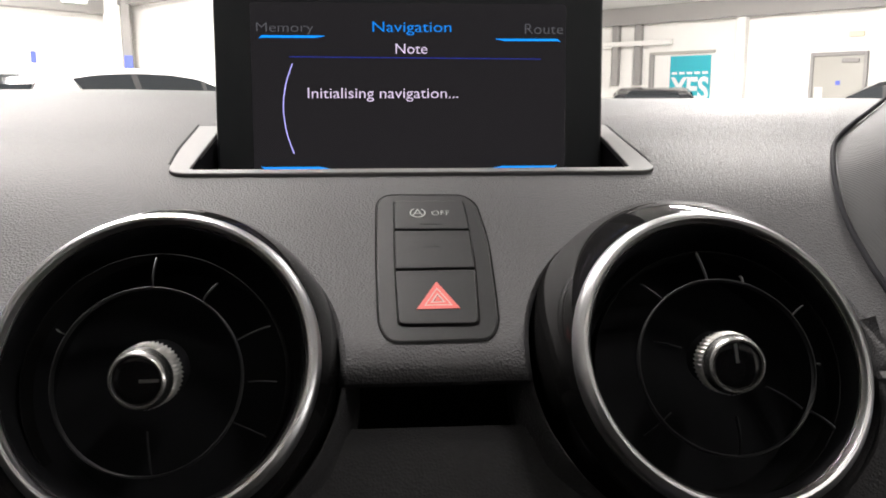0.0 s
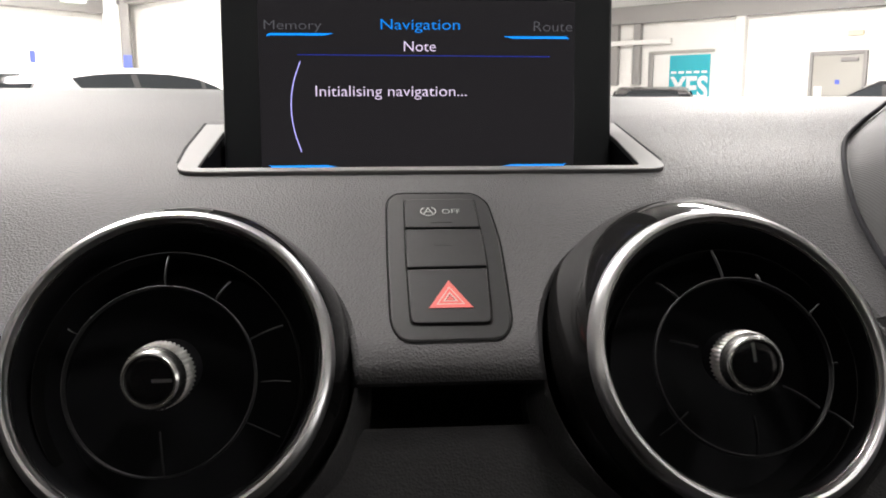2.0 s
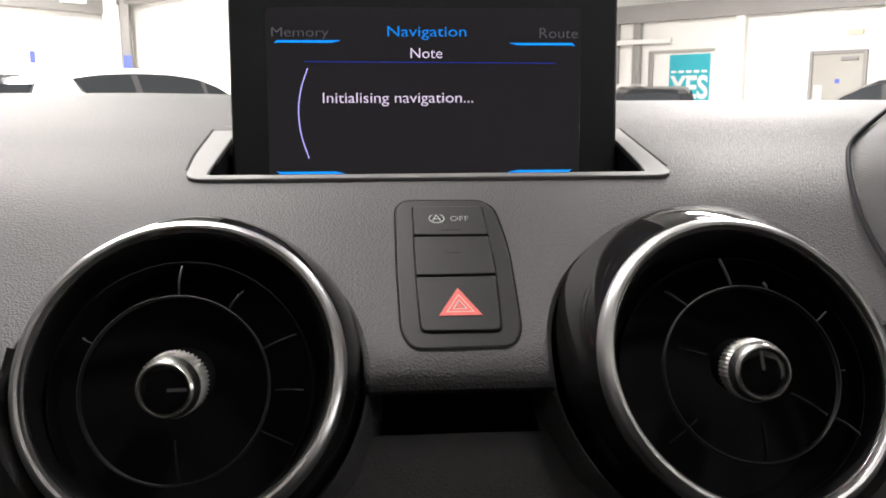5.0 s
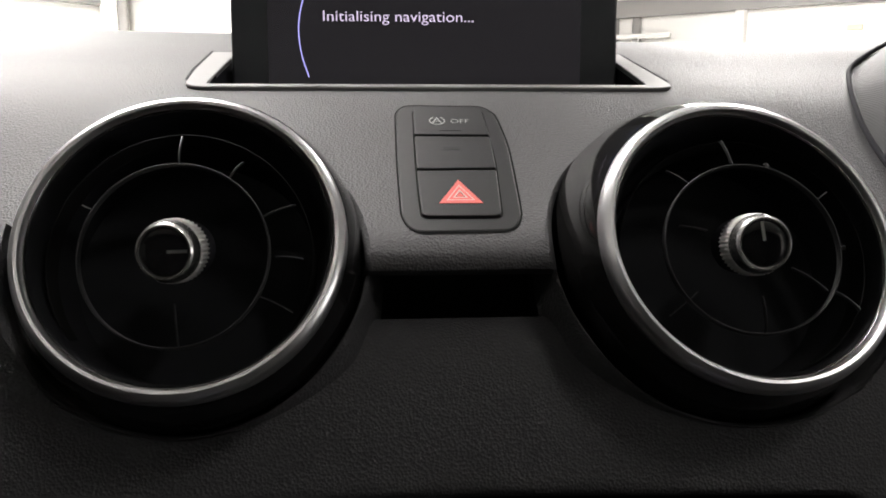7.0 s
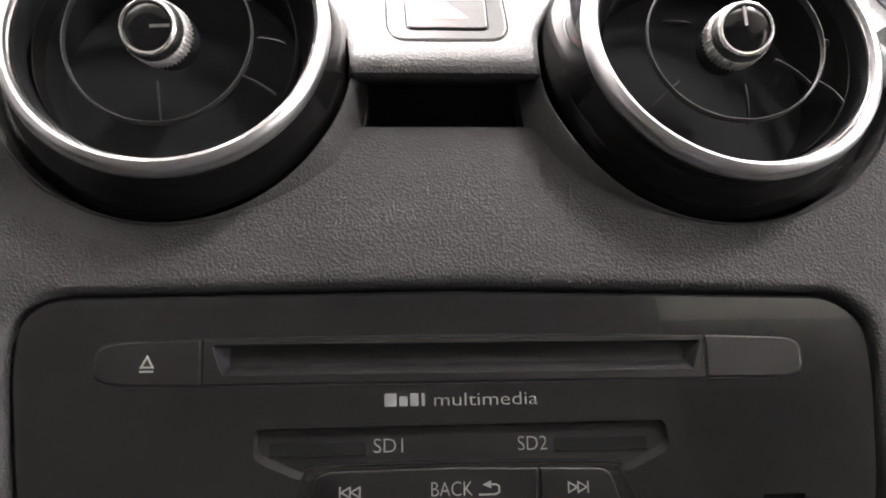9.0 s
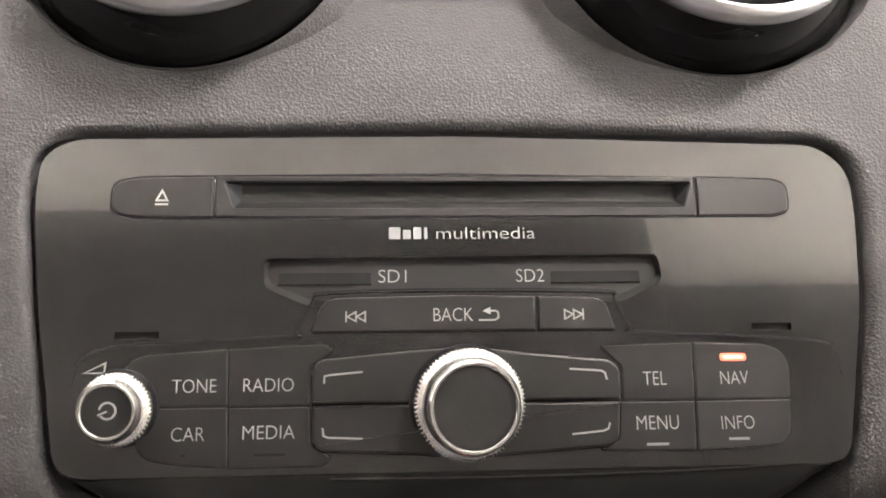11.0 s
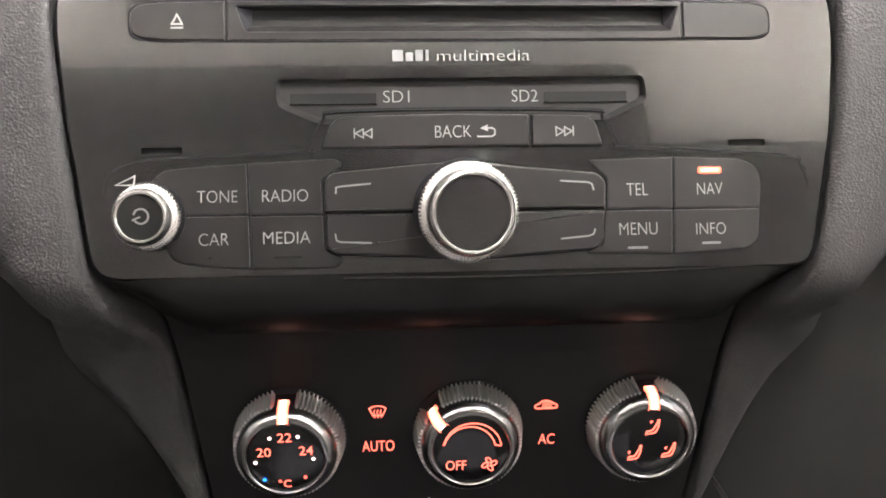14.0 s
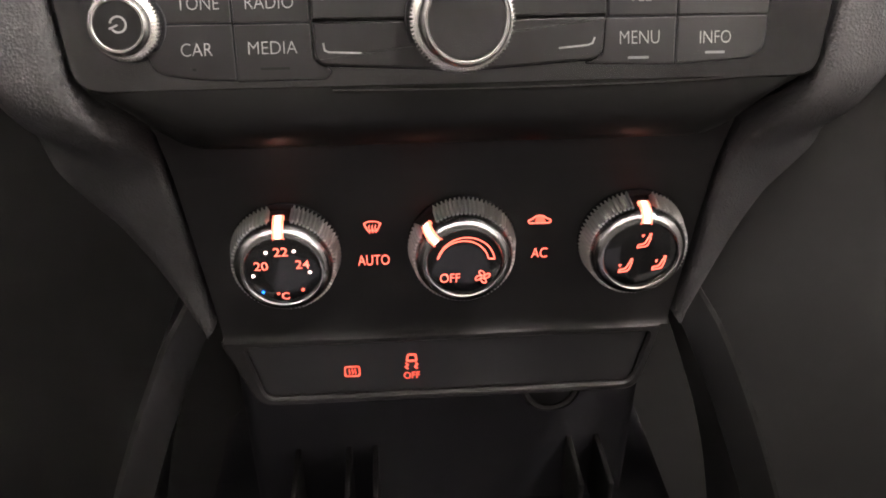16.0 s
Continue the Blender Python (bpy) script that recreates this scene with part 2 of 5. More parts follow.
def knurl(r0, r1, w0, w1, m, teeth, a0=0.0, a1=360.0, dr=0.35):
    """A toothed skirt from radius r0 at w0 to r1 at w1, over the angles a0 to a1."""
    bm = bmesh.new()
    full = a1 - a0 >= 359.9
    k = teeth * 4
    rows = []
    for r, w in ((r0, w0), (r1, w1)):
        row = []
        for i in range(k if full else k + 1):
            a = radians(a0 + (a1 - a0) * i / k)
            rr = r + (dr if i % 4 in (1, 2) else -dr)
            row.append(bm.verts.new(m @ Vector((rr * math.cos(a), rr * math.sin(a), w))))
        rows.append(row)
    n = len(rows[0])
    for i in range(n if full else n - 1):
        j = (i + 1) % n
        bm.faces.new((rows[0][i], rows[0][j], rows[1][j], rows[1][i]))
    if full:
        bm.faces.new(rows[1])
        bm.faces.new(rows[0])
    else:
        inner = [[bm.verts.new(m @ Vector(((r - 1.6) * math.cos(radians(a0 + (a1 - a0) * i / k)), (r - 1.6) * math.sin(radians(a0 + (a1 - a0) * i / k)), w))) for i in range(k + 1)] for r, w in ((r0, w0), (r1, w1))]
        for i in range(k):
            bm.faces.new((rows[1][i], rows[1][i + 1], inner[1][i + 1], inner[1][i]))
        for e in (0, k):
            bm.faces.new((rows[0][e], rows[1][e], inner[1][e], inner[0][e]))
    return bm


def smooth_line(pts, per=6):
    """A Catmull-Rom line through points."""
    pts = [Vector(p) for p in pts]
    out = []
    for i in range(len(pts) - 1):
        p0, p1, p2, p3 = pts[max(0, i - 1)], pts[i], pts[i + 1], pts[min(len(pts) - 1, i + 2)]
        for k in range(per):
            t = k / per
            out.append(0.5 * ((2 * p1) + (p2 - p0) * t + (2 * p0 - 5 * p1 + 4 * p2 - p3) * t * t + (3 * p1 - p0 - 3 * p2 + p3) * t ** 3))
    out.append(pts[-1])
    return out


def block(x0, y0, z0, x1, y1, z1, bevel=0.0, bm=None):
    bm = bm or bmesh.new()
    c = bmesh.ops.create_cube(bm, size=1.0, matrix=Matrix.Translation(((x0 + x1) / 2, (y0 + y1) / 2, (z0 + z1) / 2)) @ Matrix.Diagonal((x1 - x0, y1 - y0, z1 - z0, 1)))
    if bevel:
        es = {e for v in c["verts"] for e in v.link_edges}
        bmesh.ops.bevel(bm, geom=list(es), offset=bevel, segments=3, affect="EDGES", profile=0.5)
    return bm


# ---------------------------------------------------------------- showroom round the car
WHITE_WALL = mat("white_wall", (0.82, 0.81, 0.78), 0.7, vary=0.02, vary_scale=1.5)
# for the unseen rear walls, dark so that they bounce little light
REAR_WALL = mat("dark_unseen_wall", (0.16, 0.16, 0.165), 0.7, vary=0.05, vary_scale=1.5)
GREY_BEAM = mat("grey_painted_steel", (0.30, 0.29, 0.28), 0.6, vary=0.06, vary_scale=2)
FLOOR_MAT = mat("showroom_floor_tile", (0.68, 0.68, 0.66), 0.3, vary=0.05, vary_scale=3)
CEIL_MAT = mat("ceiling_paint", (0.10, 0.10, 0.10), 0.8, vary=0.04, vary_scale=1)
DOOR_MAT = mat("door_grey_paint", (0.42, 0.41, 0.37), 0.5, vary=0.04, vary_scale=4)
TEAL = mat("teal_poster", (0.02, 0.42, 0.50), 0.5, vary=0.03, vary_scale=5)
BLUE_SIGN = mat("blue_sign", (0.10, 0.14, 0.62), 0.5, vary=0.05, vary_scale=9)
LAMP_GLOW = glow("lamp_diffuser", (1.0, 0.97, 0.92), 2.5)

tagged(single("floor", block(-17, -11, -0.1, 19, 26, 0.0), FLOOR_MAT, "pale grey showroom floor", "floor"), kind="structure")
tagged(single("ceiling", block(-17, -11, 4.1, 19, 26, 4.3), CEIL_MAT, "grey ceiling", "ceiling"), kind="structure")
PLAN = [(-5.0, 16.5), (-1.5, 12.9), (3.0, 20.0), (7.9, 15.0), (18.0, 4.7), (8.0, -9.0), (-9.0, -10.0), (-16.5, 5.0)]


def wall_between(a, b, z0, z1, thick=0.2):
    d = Vector((b[0] - a[0], b[1] - a[1], 0)).normalized()
    n = Vector((-d.y, d.x, 0))
    bm = bmesh.new()
    vs = [bm.verts.new(Vector((p[0], p[1], z)) + n * o) for p in (a, b) for o in (0, thick) for z in (z0, z1)]
    for f in ((0, 1, 3, 2), (4, 5, 7, 6), (0, 1, 5, 4), (2, 3, 7, 6), (0, 2, 6, 4), (1, 3, 7, 5)):
        bm.faces.new([vs[i] for i in f])
    return bm


for n in range(len(PLAN)):
    rear = n in (4, 5, 6)
    single("wall_%d" % (n + 1), wall_between(PLAN[n], PLAN[(n + 1) % len(PLAN)], 0.0, 4.1), REAR_WALL if rear else WHITE_WALL, "unseen rear wall of the showroom, darkened to cut bounced light" if rear else "white painted showroom wall", "wall", kind="structure")


def on_wall(a, b, s, z, out=0.0):
    """Frame in metres on a wall at s metres along it from a, x along it, y up, z into the room."""
    d = Vector((b[0] - a[0], b[1] - a[1], 0)).normalized()
    n = Vector((d.y, -d.x, 0))
    m = Matrix(((d.x, 0, n.x, a[0] + d.x * s + n.x * out), (d.y, 0, n.y, a[1] + d.y * s + n.y * out), (0, 1, 0, z), (0, 0, 0, 1)))
    return m


DOOR_A, DOOR_B = PLAN[3], PLAN[4]


def wall_box(x0, y0, x1, y1, w0, w1, a=DOOR_A, b=DOOR_B, bevel=0.01):
    bm = block(x0, y0, w0, x1, y1, w1, bevel)
    bm.transform(on_wall(a, b, 0, 0))
    return bm


# steel beam, columns and pipes along the door wall
single("beam", wall_box(-6.8, 2.80, 13.0, 3.15, 0.0, 0.25), GREY_BEAM, "grey painted steel beam along the wall", "beam", kind="structure")
single("column", wall_box(-1.38, 0.0, -1.2, 4.1, 0.02, 0.2), WHITE_WALL, "white steel column against the wall", "column", kind="structure")
for s in (-4.05, -3.52):
    single("post", wall_box(s - 0.08, 1.55, s + 0.08, 2.80, 0.02, 0.14), GREY_BEAM, "grey post under the steel beam", "post", "posts under the beam", kind="structure")
single("rail", wall_box(-5.2, 2.36, -2.7, 2.46, 0.15, 0.22), WHITE_WALL, "cream rail across the grey posts", "rail", kind="structure")
door = thing("door_1", 8.3, 14.5, 0, "closed grey door with a dark frame", "door", kind="structure")
for box in ((0.0, 0.0, 0.06, 2.07), (0.92, 0.0, 0.98, 2.07), (0.06, 2.0, 0.92, 2.07)):
    part("door_frame", wall_box(*box, 0.003, 0.08), GREY_BEAM, door)
part("door_leaf", wall_box(0.06, 0.01, 0.92, 2.0, 0.003, 0.05), DOOR_MAT, door)
part("closer", wall_box(0.55, 1.88, 0.84, 1.95, 0.05, 0.1), GREY_BEAM, door, "grey door closer")
part("notice", wall_box(0.46, 1.48, 0.54, 1.56, 0.05, 0.054, bevel=0), BLUE_SIGN, door, "small round blue notice")
part("vision_panel", wall_box(0.1, 1.1, 0.24, 1.45, 0.05, 0.054, bevel=0), WHITE_WALL, door, "pale plate on the door")
single("exit_sign", wall_box(0.62, 2.33, 0.88, 2.42, 0.003, 0.05), mat("cream_plate", (0.75, 0.68, 0.5), 0.5), "small cream sign above the door", "sign")
poster = thing("poster", 6.2, 16.6, 0.6, "teal poster with large white lettering", "poster")
part("sheet", wall_box(-2.8, 0.5, -1.93, 2.12, 0.01, 0.03, bevel=0), TEAL, poster)
PAINT_WHITE = mat("white_lettering", (0.8, 0.8, 0.8), 0.6)
letters("lettering", "YES", (-2.78, 1.22, -1.95, 1.70), 0.034, on_wall(DOOR_A, DOOR_B, 0, 0), PAINT_WHITE, poster, "white letters", bold=0.03)
for n in range(5):
    part("small_line", wall_box(-2.76 + n * 0.165, 1.75, -2.64 + n * 0.165, 1.80, 0.031, 0.034, bevel=0), PAINT_WHITE, poster)
frame_ob = thing("wall_frame", 5.8, 16.9, 0, "grey frame of the opening beside the poster", "frame", kind="structure")
part("jamb", wall_box(-3.27, 0.0, -3.17, 2.16, 0.003, 0.06), GREY_BEAM, frame_ob)
part("head", wall_box(-3.27, 2.16, -1.85, 2.22, 0.003, 0.06), DOOR_MAT, frame_ob)

# the corner on the other side
LA, LB = PLAN[7], PLAN[0]
L_LEN = (Vector(LB) - Vector(LA)).length
single("beam_left", wall_box(0, 2.80, L_LEN, 3.3, 0.0, 0.3, LA, LB), GREY_BEAM, "grey painted steel beam along the wall", "beam", kind="structure")
single("beam_return", wall_box(0, 2.95, 5.0, 3.3, 0.0, 0.3, PLAN[0], PLAN[1]), GREY_BEAM, "grey painted steel beam along the wall", "beam", kind="structure")
single("corner_column", block(-5.15, 15.95, 0, -4.85, 16.25, 4.1, 0.01), WHITE_WALL, "cream painted column in the corner", "column", kind="structure")
single("corner_pipe", block(-4.78, 15.75, 0, -4.62, 15.9, 4.1, 0.02), GREY_BEAM, "grey pipe beside the corner column", "pipe", kind="structure")
for s, z in ((L_LEN - 1.75, 1.84), ):
    single("wall_sign", wall_box(s + 0.01, z + 0.04, s + 0.1, z + 0.24, 0.003, 0.03, LA, LB), BLUE_SIGN, "small blue wall sign", "sign", "blue wall signs")
single("wall_sign", block(-4.73, 15.65, 1.73, -4.59, 15.7, 2.03, 0.005), BLUE_SIGN, "small blue sign on the corner column", "sign", "blue wall signs")
for lx, ly, lw, ll, power in LAMPS:
    lamp = thing("ceiling_lamp", lx, ly, 4.1, "unseen white light placed under the ceiling", "lamp", "ceiling strip lights")
    part("tray", block(lx - lw / 2 - 0.05, ly - ll / 2 - 0.05, 4.03, lx + lw / 2 + 0.05, ly + ll / 2 + 0.05, 4.1, 0.01), WHITE_WALL, lamp)
    part("diffuser", block(lx - lw / 2, ly - ll / 2, 4.0, lx + lw / 2, ly + ll / 2, 4.03), LAMP_GLOW, lamp)

beam_lamp = thing("wall_lamp", -5.5, 15.6, 2.93, "small lit lamp on the steel beam", "lamp")
part("body", wall_box(15.0, 2.92, 15.42, 2.95, 0.302, 0.44, LA, LB), WHITE_WALL, beam_lamp)
part("diffuser", wall_box(15.0, 2.95, 15.42, 3.04, 0.302, 0.42, LA, LB), LAMP_GLOW, beam_lamp)

# assumed shop window behind the camera: bare frame round the added side lamp
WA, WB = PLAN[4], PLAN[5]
shop = thing("assumed_window", 12.75, -2.5, 0.8, "assumed shop window frame on a solid wall, out of view", "window", kind="structure")
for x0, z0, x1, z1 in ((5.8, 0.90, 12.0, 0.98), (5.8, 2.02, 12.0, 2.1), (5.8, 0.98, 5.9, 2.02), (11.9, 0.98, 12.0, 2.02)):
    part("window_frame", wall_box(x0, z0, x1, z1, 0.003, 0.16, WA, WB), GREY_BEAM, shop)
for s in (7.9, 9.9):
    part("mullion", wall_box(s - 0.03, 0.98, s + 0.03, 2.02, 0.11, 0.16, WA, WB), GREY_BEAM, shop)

# ---------------------------------------------------------------- parked cars
CAR_WHITE = mat("white_car_paint", (0.8, 0.8, 0.79), 0.2, coat=0.8)
CAR_DARK = mat("black_car_paint", (0.02, 0.02, 0.022), 0.2, coat=0.8)
CAR_GLASS = mat("tinted_car_glass", (0.018, 0.020, 0.022), 0.06, spec=0.15)
TYRE = mat("tyre_rubber", (0.02, 0.02, 0.02), 0.8)


def parked_car(x, y, heading, paint, label, height=1.45):
    """A hatchback: body and cabin lofted from cross sections along its length."""
    m = pose(x, y, 0, 0, 0, heading)
    ob = thing("car", x, y, 0, label, "car", "parked cars")
    k = height / 1.45
    # along, half width, bottom, top
    secs = [(-2.0, 0.62, 0.45, 0.72), (-1.93, 0.80, 0.28, 0.90), (-1.5, 0.86, 0.20, 0.97), (-0.4, 0.88, 0.18, 0.98), (0.7, 0.87, 0.18, 0.96), (1.5, 0.84, 0.2, 0.86), (1.92, 0.76, 0.3, 0.74), (2.0, 0.6, 0.42, 0.6)]
    bm = bmesh.new()
    loops = []
    for sx, hw, z0, z1 in secs:
        o = rounded([(-hw, z0), (hw, z0), (hw * 0.96, z1), (-hw * 0.96, z1)], 0.14, 5)
        loops.append([bm.verts.new(m @ Vector((sx, p[0], p[1] * k))) for p in o])
    for a, b in zip(loops, loops[1:]):
        for i in range(len(a)):
            bm.faces.new((a[i - 1], a[i], b[i], b[i - 1]))
    bm.faces.new(loops[0])
    bm.faces.new(loops[-1])
    part("body", bm, paint, ob)
    secs = [(-1.85, 0.76, 0.9, 0.93), (-1.55, 0.70, 0.9, 1.30), (-1.2, 0.66, 0.9, 1.42), (-0.4, 0.64, 0.9, 1.45), (0.3, 0.64, 0.9, 1.40), (0.75, 0.68, 0.9, 1.18), (1.15, 0.74, 0.9, 0.92)]
    bm = bmesh.new()
    loops = []
    for sx, hw, z0, z1 in secs:
        o = rounded([(-0.8, z0), (0.8, z0), (hw * 0.92, z1), (-hw * 0.92, z1)], 0.08, 4)
        loops.append([bm.verts.new(m @ Vector((sx, p[0], p[1] * k))) for p in o])
    for a, b in zip(loops, loops[1:]):
        for i in range(len(a)):
            bm.faces.new((a[i - 1], a[i], b[i], b[i - 1]))
    bm.faces.new(loops[0])
    bm.faces.new(loops[-1])
    part("cabin", bm, paint, ob)
    # side glass under one sweeping line, parted by dark pillars
    sweep = [(-1.42, 1.33), (-1.2, 1.36), (-0.95, 1.38), (-0.6, 1.395), (-0.2, 1.395), (0.15, 1.37), (0.45, 1.30), (0.7, 1.18), (0.95, 0.99)]

    def top(px):
        for (xa, za), (xb, zb) in zip(sweep, sweep[1:]):
            if xa <= px <= xb:
                return za + (zb - za) * (px - xa) / (xb - xa)

    for side in (-1, 1):
        for x0, x1, glass in ((-1.42, -0.74, True), (-0.74, -0.66, False), (-0.66, 0.2, True), (0.2, 0.26, False), (0.26, 0.95, True)):
            xs = [x0 + (x1 - x0) * j / 8 for j in range(9)]
            q = [(px + (0.3 * (1 - j / 8) if x0 < -1 else 0), 0.97) for j, px in enumerate(xs)] + [(px, top(px)) for px in reversed(xs)]
            bm = bmesh.new()
            for off in (0.016, -0.05):
                bm.faces.new([bm.verts.new(m @ Vector((px, side * (0.8 - 0.21 * (pz - 0.9) / 0.55 + off), pz * k))) for px, pz in q])
            part("side_window" if glass else "window_pillar", bm, CAR_GLASS if glass else TYRE, ob, smooth=False)
    bm = bmesh.new()
    for off in (0.02, -0.04):
        rows = [[bm.verts.new(m @ Vector((px - off, py, pz * k))) for py in (-hw, hw)] for px, hw, pz in ((-1.81, 0.52, 1.0), (-1.575, 0.44, 1.29), (-1.45, 0.41, 1.345), (-1.37, 0.34, 1.375))]
        for (a, b), (c, d) in zip(rows, rows[1:]):
            bm.faces.new((a, b, d, c))
    part("rear_window", bm, CAR_GLASS, ob, smooth=False)
    bm = bmesh.new()
    for off in (0.03, -0.04):
        rows = [[bm.verts.new(m @ Vector((px + off, py, pz * k))) for py in (-hw, hw)] for px, hw, pz in ((1.08, 0.64, 0.98), (0.76, 0.57, 1.19), (0.46, 0.50, 1.33), (0.36, 0.44, 1.372))]
        for (a, b), (c, d) in zip(rows, rows[1:]):
            bm.faces.new((a, b, d, c))
    part("front_window", bm, CAR_GLASS, ob, smooth=False)
    for wx in (-1.25, 1.25):
        for side in (-1, 1):
            wm = m @ pose(wx, side * 0.78, 0.31, -90 * side, 0, 0)
            w = part("wheel", lathe([(0.0, 0.06), (0.2, 0.08), (0.21, 0.02)], wm, 24), CHROME, ob)
            part("tyre", lathe([(0.2, -0.1), (0.29, -0.1), (0.31, -0.06), (0.31, 0.06), (0.29, 0.1), (0.2, 0.1)], wm, 24), TYRE, w)
    return ob


parked_car(-2.42, 8.19, 66, CAR_WHITE, "white parked hatchback with dark tinted windows", 1.445)
parked_car(-5.6, 12.0, 278, CAR_WHITE, "white parked car standing nose-on behind its neighbour", 1.62)
parked_car(5.05, 15.4, 72, CAR_DARK, "black parked hatchback by the poster wall", 1.45)
parked_car(7.6, 11.76, 149, CAR_DARK, "dark parked hatchback in front of the door", 1.5)

# ---------------------------------------------------------------- own car: cabin shell
LINER = mat("headliner_cloth", (0.74, 0.73, 0.70), 0.9, bump=("noise", 900, 0.2, 0.001), vary=0.05)
CARPET = mat("black_carpet", (0.030, 0.029, 0.028), 0.95, bump=("noise", 700, 0.5, 0.002), vary=0.2, vary_scale=200)
BLOCK_CLOTH = mat("black_block_cloth", (0.009, 0.0087, 0.0083), 0.95, spec=0.05, bump=("noise", 800, 0.4, 0.002), vary=0.2, vary_scale=150)
DARK_TRIM = mat("dark_door_trim", (0.04, 0.039, 0.038), 0.6, vary=0.1)
single("cabin_roof", block(X0 - 0.62, -1.9, 1.36, X0 + 0.62, 0.02, 1.42, 0.02), LINER, "pale cloth roof lining", "ceiling", kind="structure")
single("cabin_floor", block(X0 - 0.72, -1.95, 0.22, X0 + 0.72, 1.05, 0.27, 0.0), CARPET, "black carpeted car floor", "floor", kind="structure")
single("rear_wall", block(X0 - 0.72, -2.0, 0.22, X0 + 0.72, -1.92, 1.36, 0.02), DARK_TRIM, "dark rear wall of the cabin", "wall", kind="structure")
# unseen blocks added up to the roof: cut rear light, darken the radio's reflection
for name, xa, xb, ya in (("rear_block_passenger", -0.66, 0.25, -0.27), ("rear_block_driver", 0.253, 0.66, -0.42)):
    single(name, block(X0 + xa, -0.80, 0.27, X0 + xb, ya, 1.355, 0.02), BLOCK_CLOTH, "unseen black block up to the roof, cuts light from behind", "wall", kind="structure")
single("bulkhead", block(X0 - 0.72, 1.02, 0.22, X0 + 0.72, 1.07, 1.06, 0.0), DARK_TRIM, "dark bulkhead under the windscreen", "wall", kind="structure")
for side, name in ((-1, "door_left"), (1, "door_right")):
    xs = sorted((X0 + side * 0.70, X0 + side * 0.78))
    single(name, block(xs[0], -1.95, 0.22, xs[1], 1.05, 0.98, 0.02), DARK_TRIM, "dark inner door trim below the window", "door", kind="structure")
    for ya, yb in ((-1.95, -1.35), (-0.62, -0.34)):
        single("pillar", block(xs[0] - side * 0.06, ya, 0.97, xs[1] - side * 0.06, yb, 1.38, 0.02), LINER, "pale cloth-covered roof pillar", "pillar", "roof pillars", kind="structure")

# assumed panels, added to catch some light in the black beside the console
for side, name in ((-1, "filler_panel_left"), (1, "filler_panel_right")):
    xs = sorted((X0 + side * 0.10, X0 + side * 0.70))
    single(name, block(xs[0], 0.33, 0.42, xs[1], 0.36, 0.90, 0.02), PANEL_MAT, "assumed dark panel below the dashboard, added to lift the black there", "trim", kind="structure")

# ---------------------------------------------------------------- dashboard
# section from the windscreen over the crest down to the ledge: y, z
TOP_LINE = [(1.02, 1.060), (0.86, 1.091), (0.73, 1.1105), (0.64, 1.1168), (0.58, 1.1180), (0.53, 1.1167), (0.49, 1.1138), (0.43, 1.1050), (0.385, 1.0935), (0.349, 1.0840), (0.323, 1.0743), (0.29, 1.0572), (0.264, 1.0437), (0.2560, 1.0393), (0.2513, 1.0354), (0.2492, 1.0322)]
SLOT = (X0 - 0.092, X0 + 0.085, 0.3515, 0.4145)


def dash_z(y):
    """Height of the dash top at a depth y."""
    pts = sorted(TOP_LINE)
    for (y0, z0), (y1, z1) in zip(pts, pts[1:]):
        if y0 <= y <= y1:
            return z0 + (z1 - z0) * (y - y0) / (y1 - y0)
    return pts[0][1]


# middle of each vent's ring, its yaw and its lean
VENTS = (((-0.0593, 0.2376, 1.0416), 1.1, 31.8), ((0.0989, 0.2378, 1.0404), 5.8, 32.3))
# the hole in the dash round each vent: frame across it, its shift and its radius
HOLES = ((face_frame(-0.0601, 0.2397, 1.0398, 25.5, 3.0), Vector((-1.0, 1.2, 0)), 52.8), (face_frame(0.1038, 0.2468, 1.0373, 26.0, -5.0), Vector((-4.4, 2.4, 0)), 55.8))


def cut_vents(bm):
    """Round holes for the vents' nacelles, their edge rolled inwards."""
    for m, shift, radius in HOLES:
        inv = m.inverted()
        bm.verts.ensure_lookup_table()
        local = {v: inv @ v.co - shift for v in bm.verts}
        bm.normal_update()
        slope = {v: (inv.to_3x3() @ v.normal).normalized() for v in bm.verts}
        inside = {v for v, p in local.items() if math.hypot(p.x, p.y) < radius and -75 < p.z < 60}
        bmesh.ops.delete(bm, geom=[f for f in bm.faces if all(v in inside for v in f.verts)], context="FACES")
        moved = [v for v in inside if v.is_valid and v.link_faces]
        for v in moved:
            p = local[v]
            k = radius / max(1.0, math.hypot(p.x, p.y))
            # keep to the slope of the skin, so that the rim stays even
            nn = slope[v]
            dz = -(nn.x * p.x + nn.y * p.y) * (k - 1) / nn.z if abs(nn.z) > 0.5 else 0.0
            dz = max(-1.5, min(1.5, dz))
            v.co = m @ (Vector((p.x * k, p.y * k, p.z + dz)) + shift)
        moved = set(moved)
        rim = [e for e in bm.edges if e.is_boundary and e.verts[0] in moved and e.verts[1] in moved]
        for step, (dr, dz) in enumerate(((-0.7, -0.5), (-1.1, -1.6), (-1.2, -22.0))):
            made = bmesh.ops.extrude_edge_only(bm, edges=rim)["geom"]
            for v in [g for g in made if isinstance(g, bmesh.types.BMVert)]:
                p = inv @ v.co
                k = 1 + dr / max(1.0, math.hypot(p.x, p.y))
                v.co = m @ Vector((p.x * k, p.y * k, p.z + dz))
            rim = [g for g in made if isinstance(g, bmesh.types.BMEdge)]


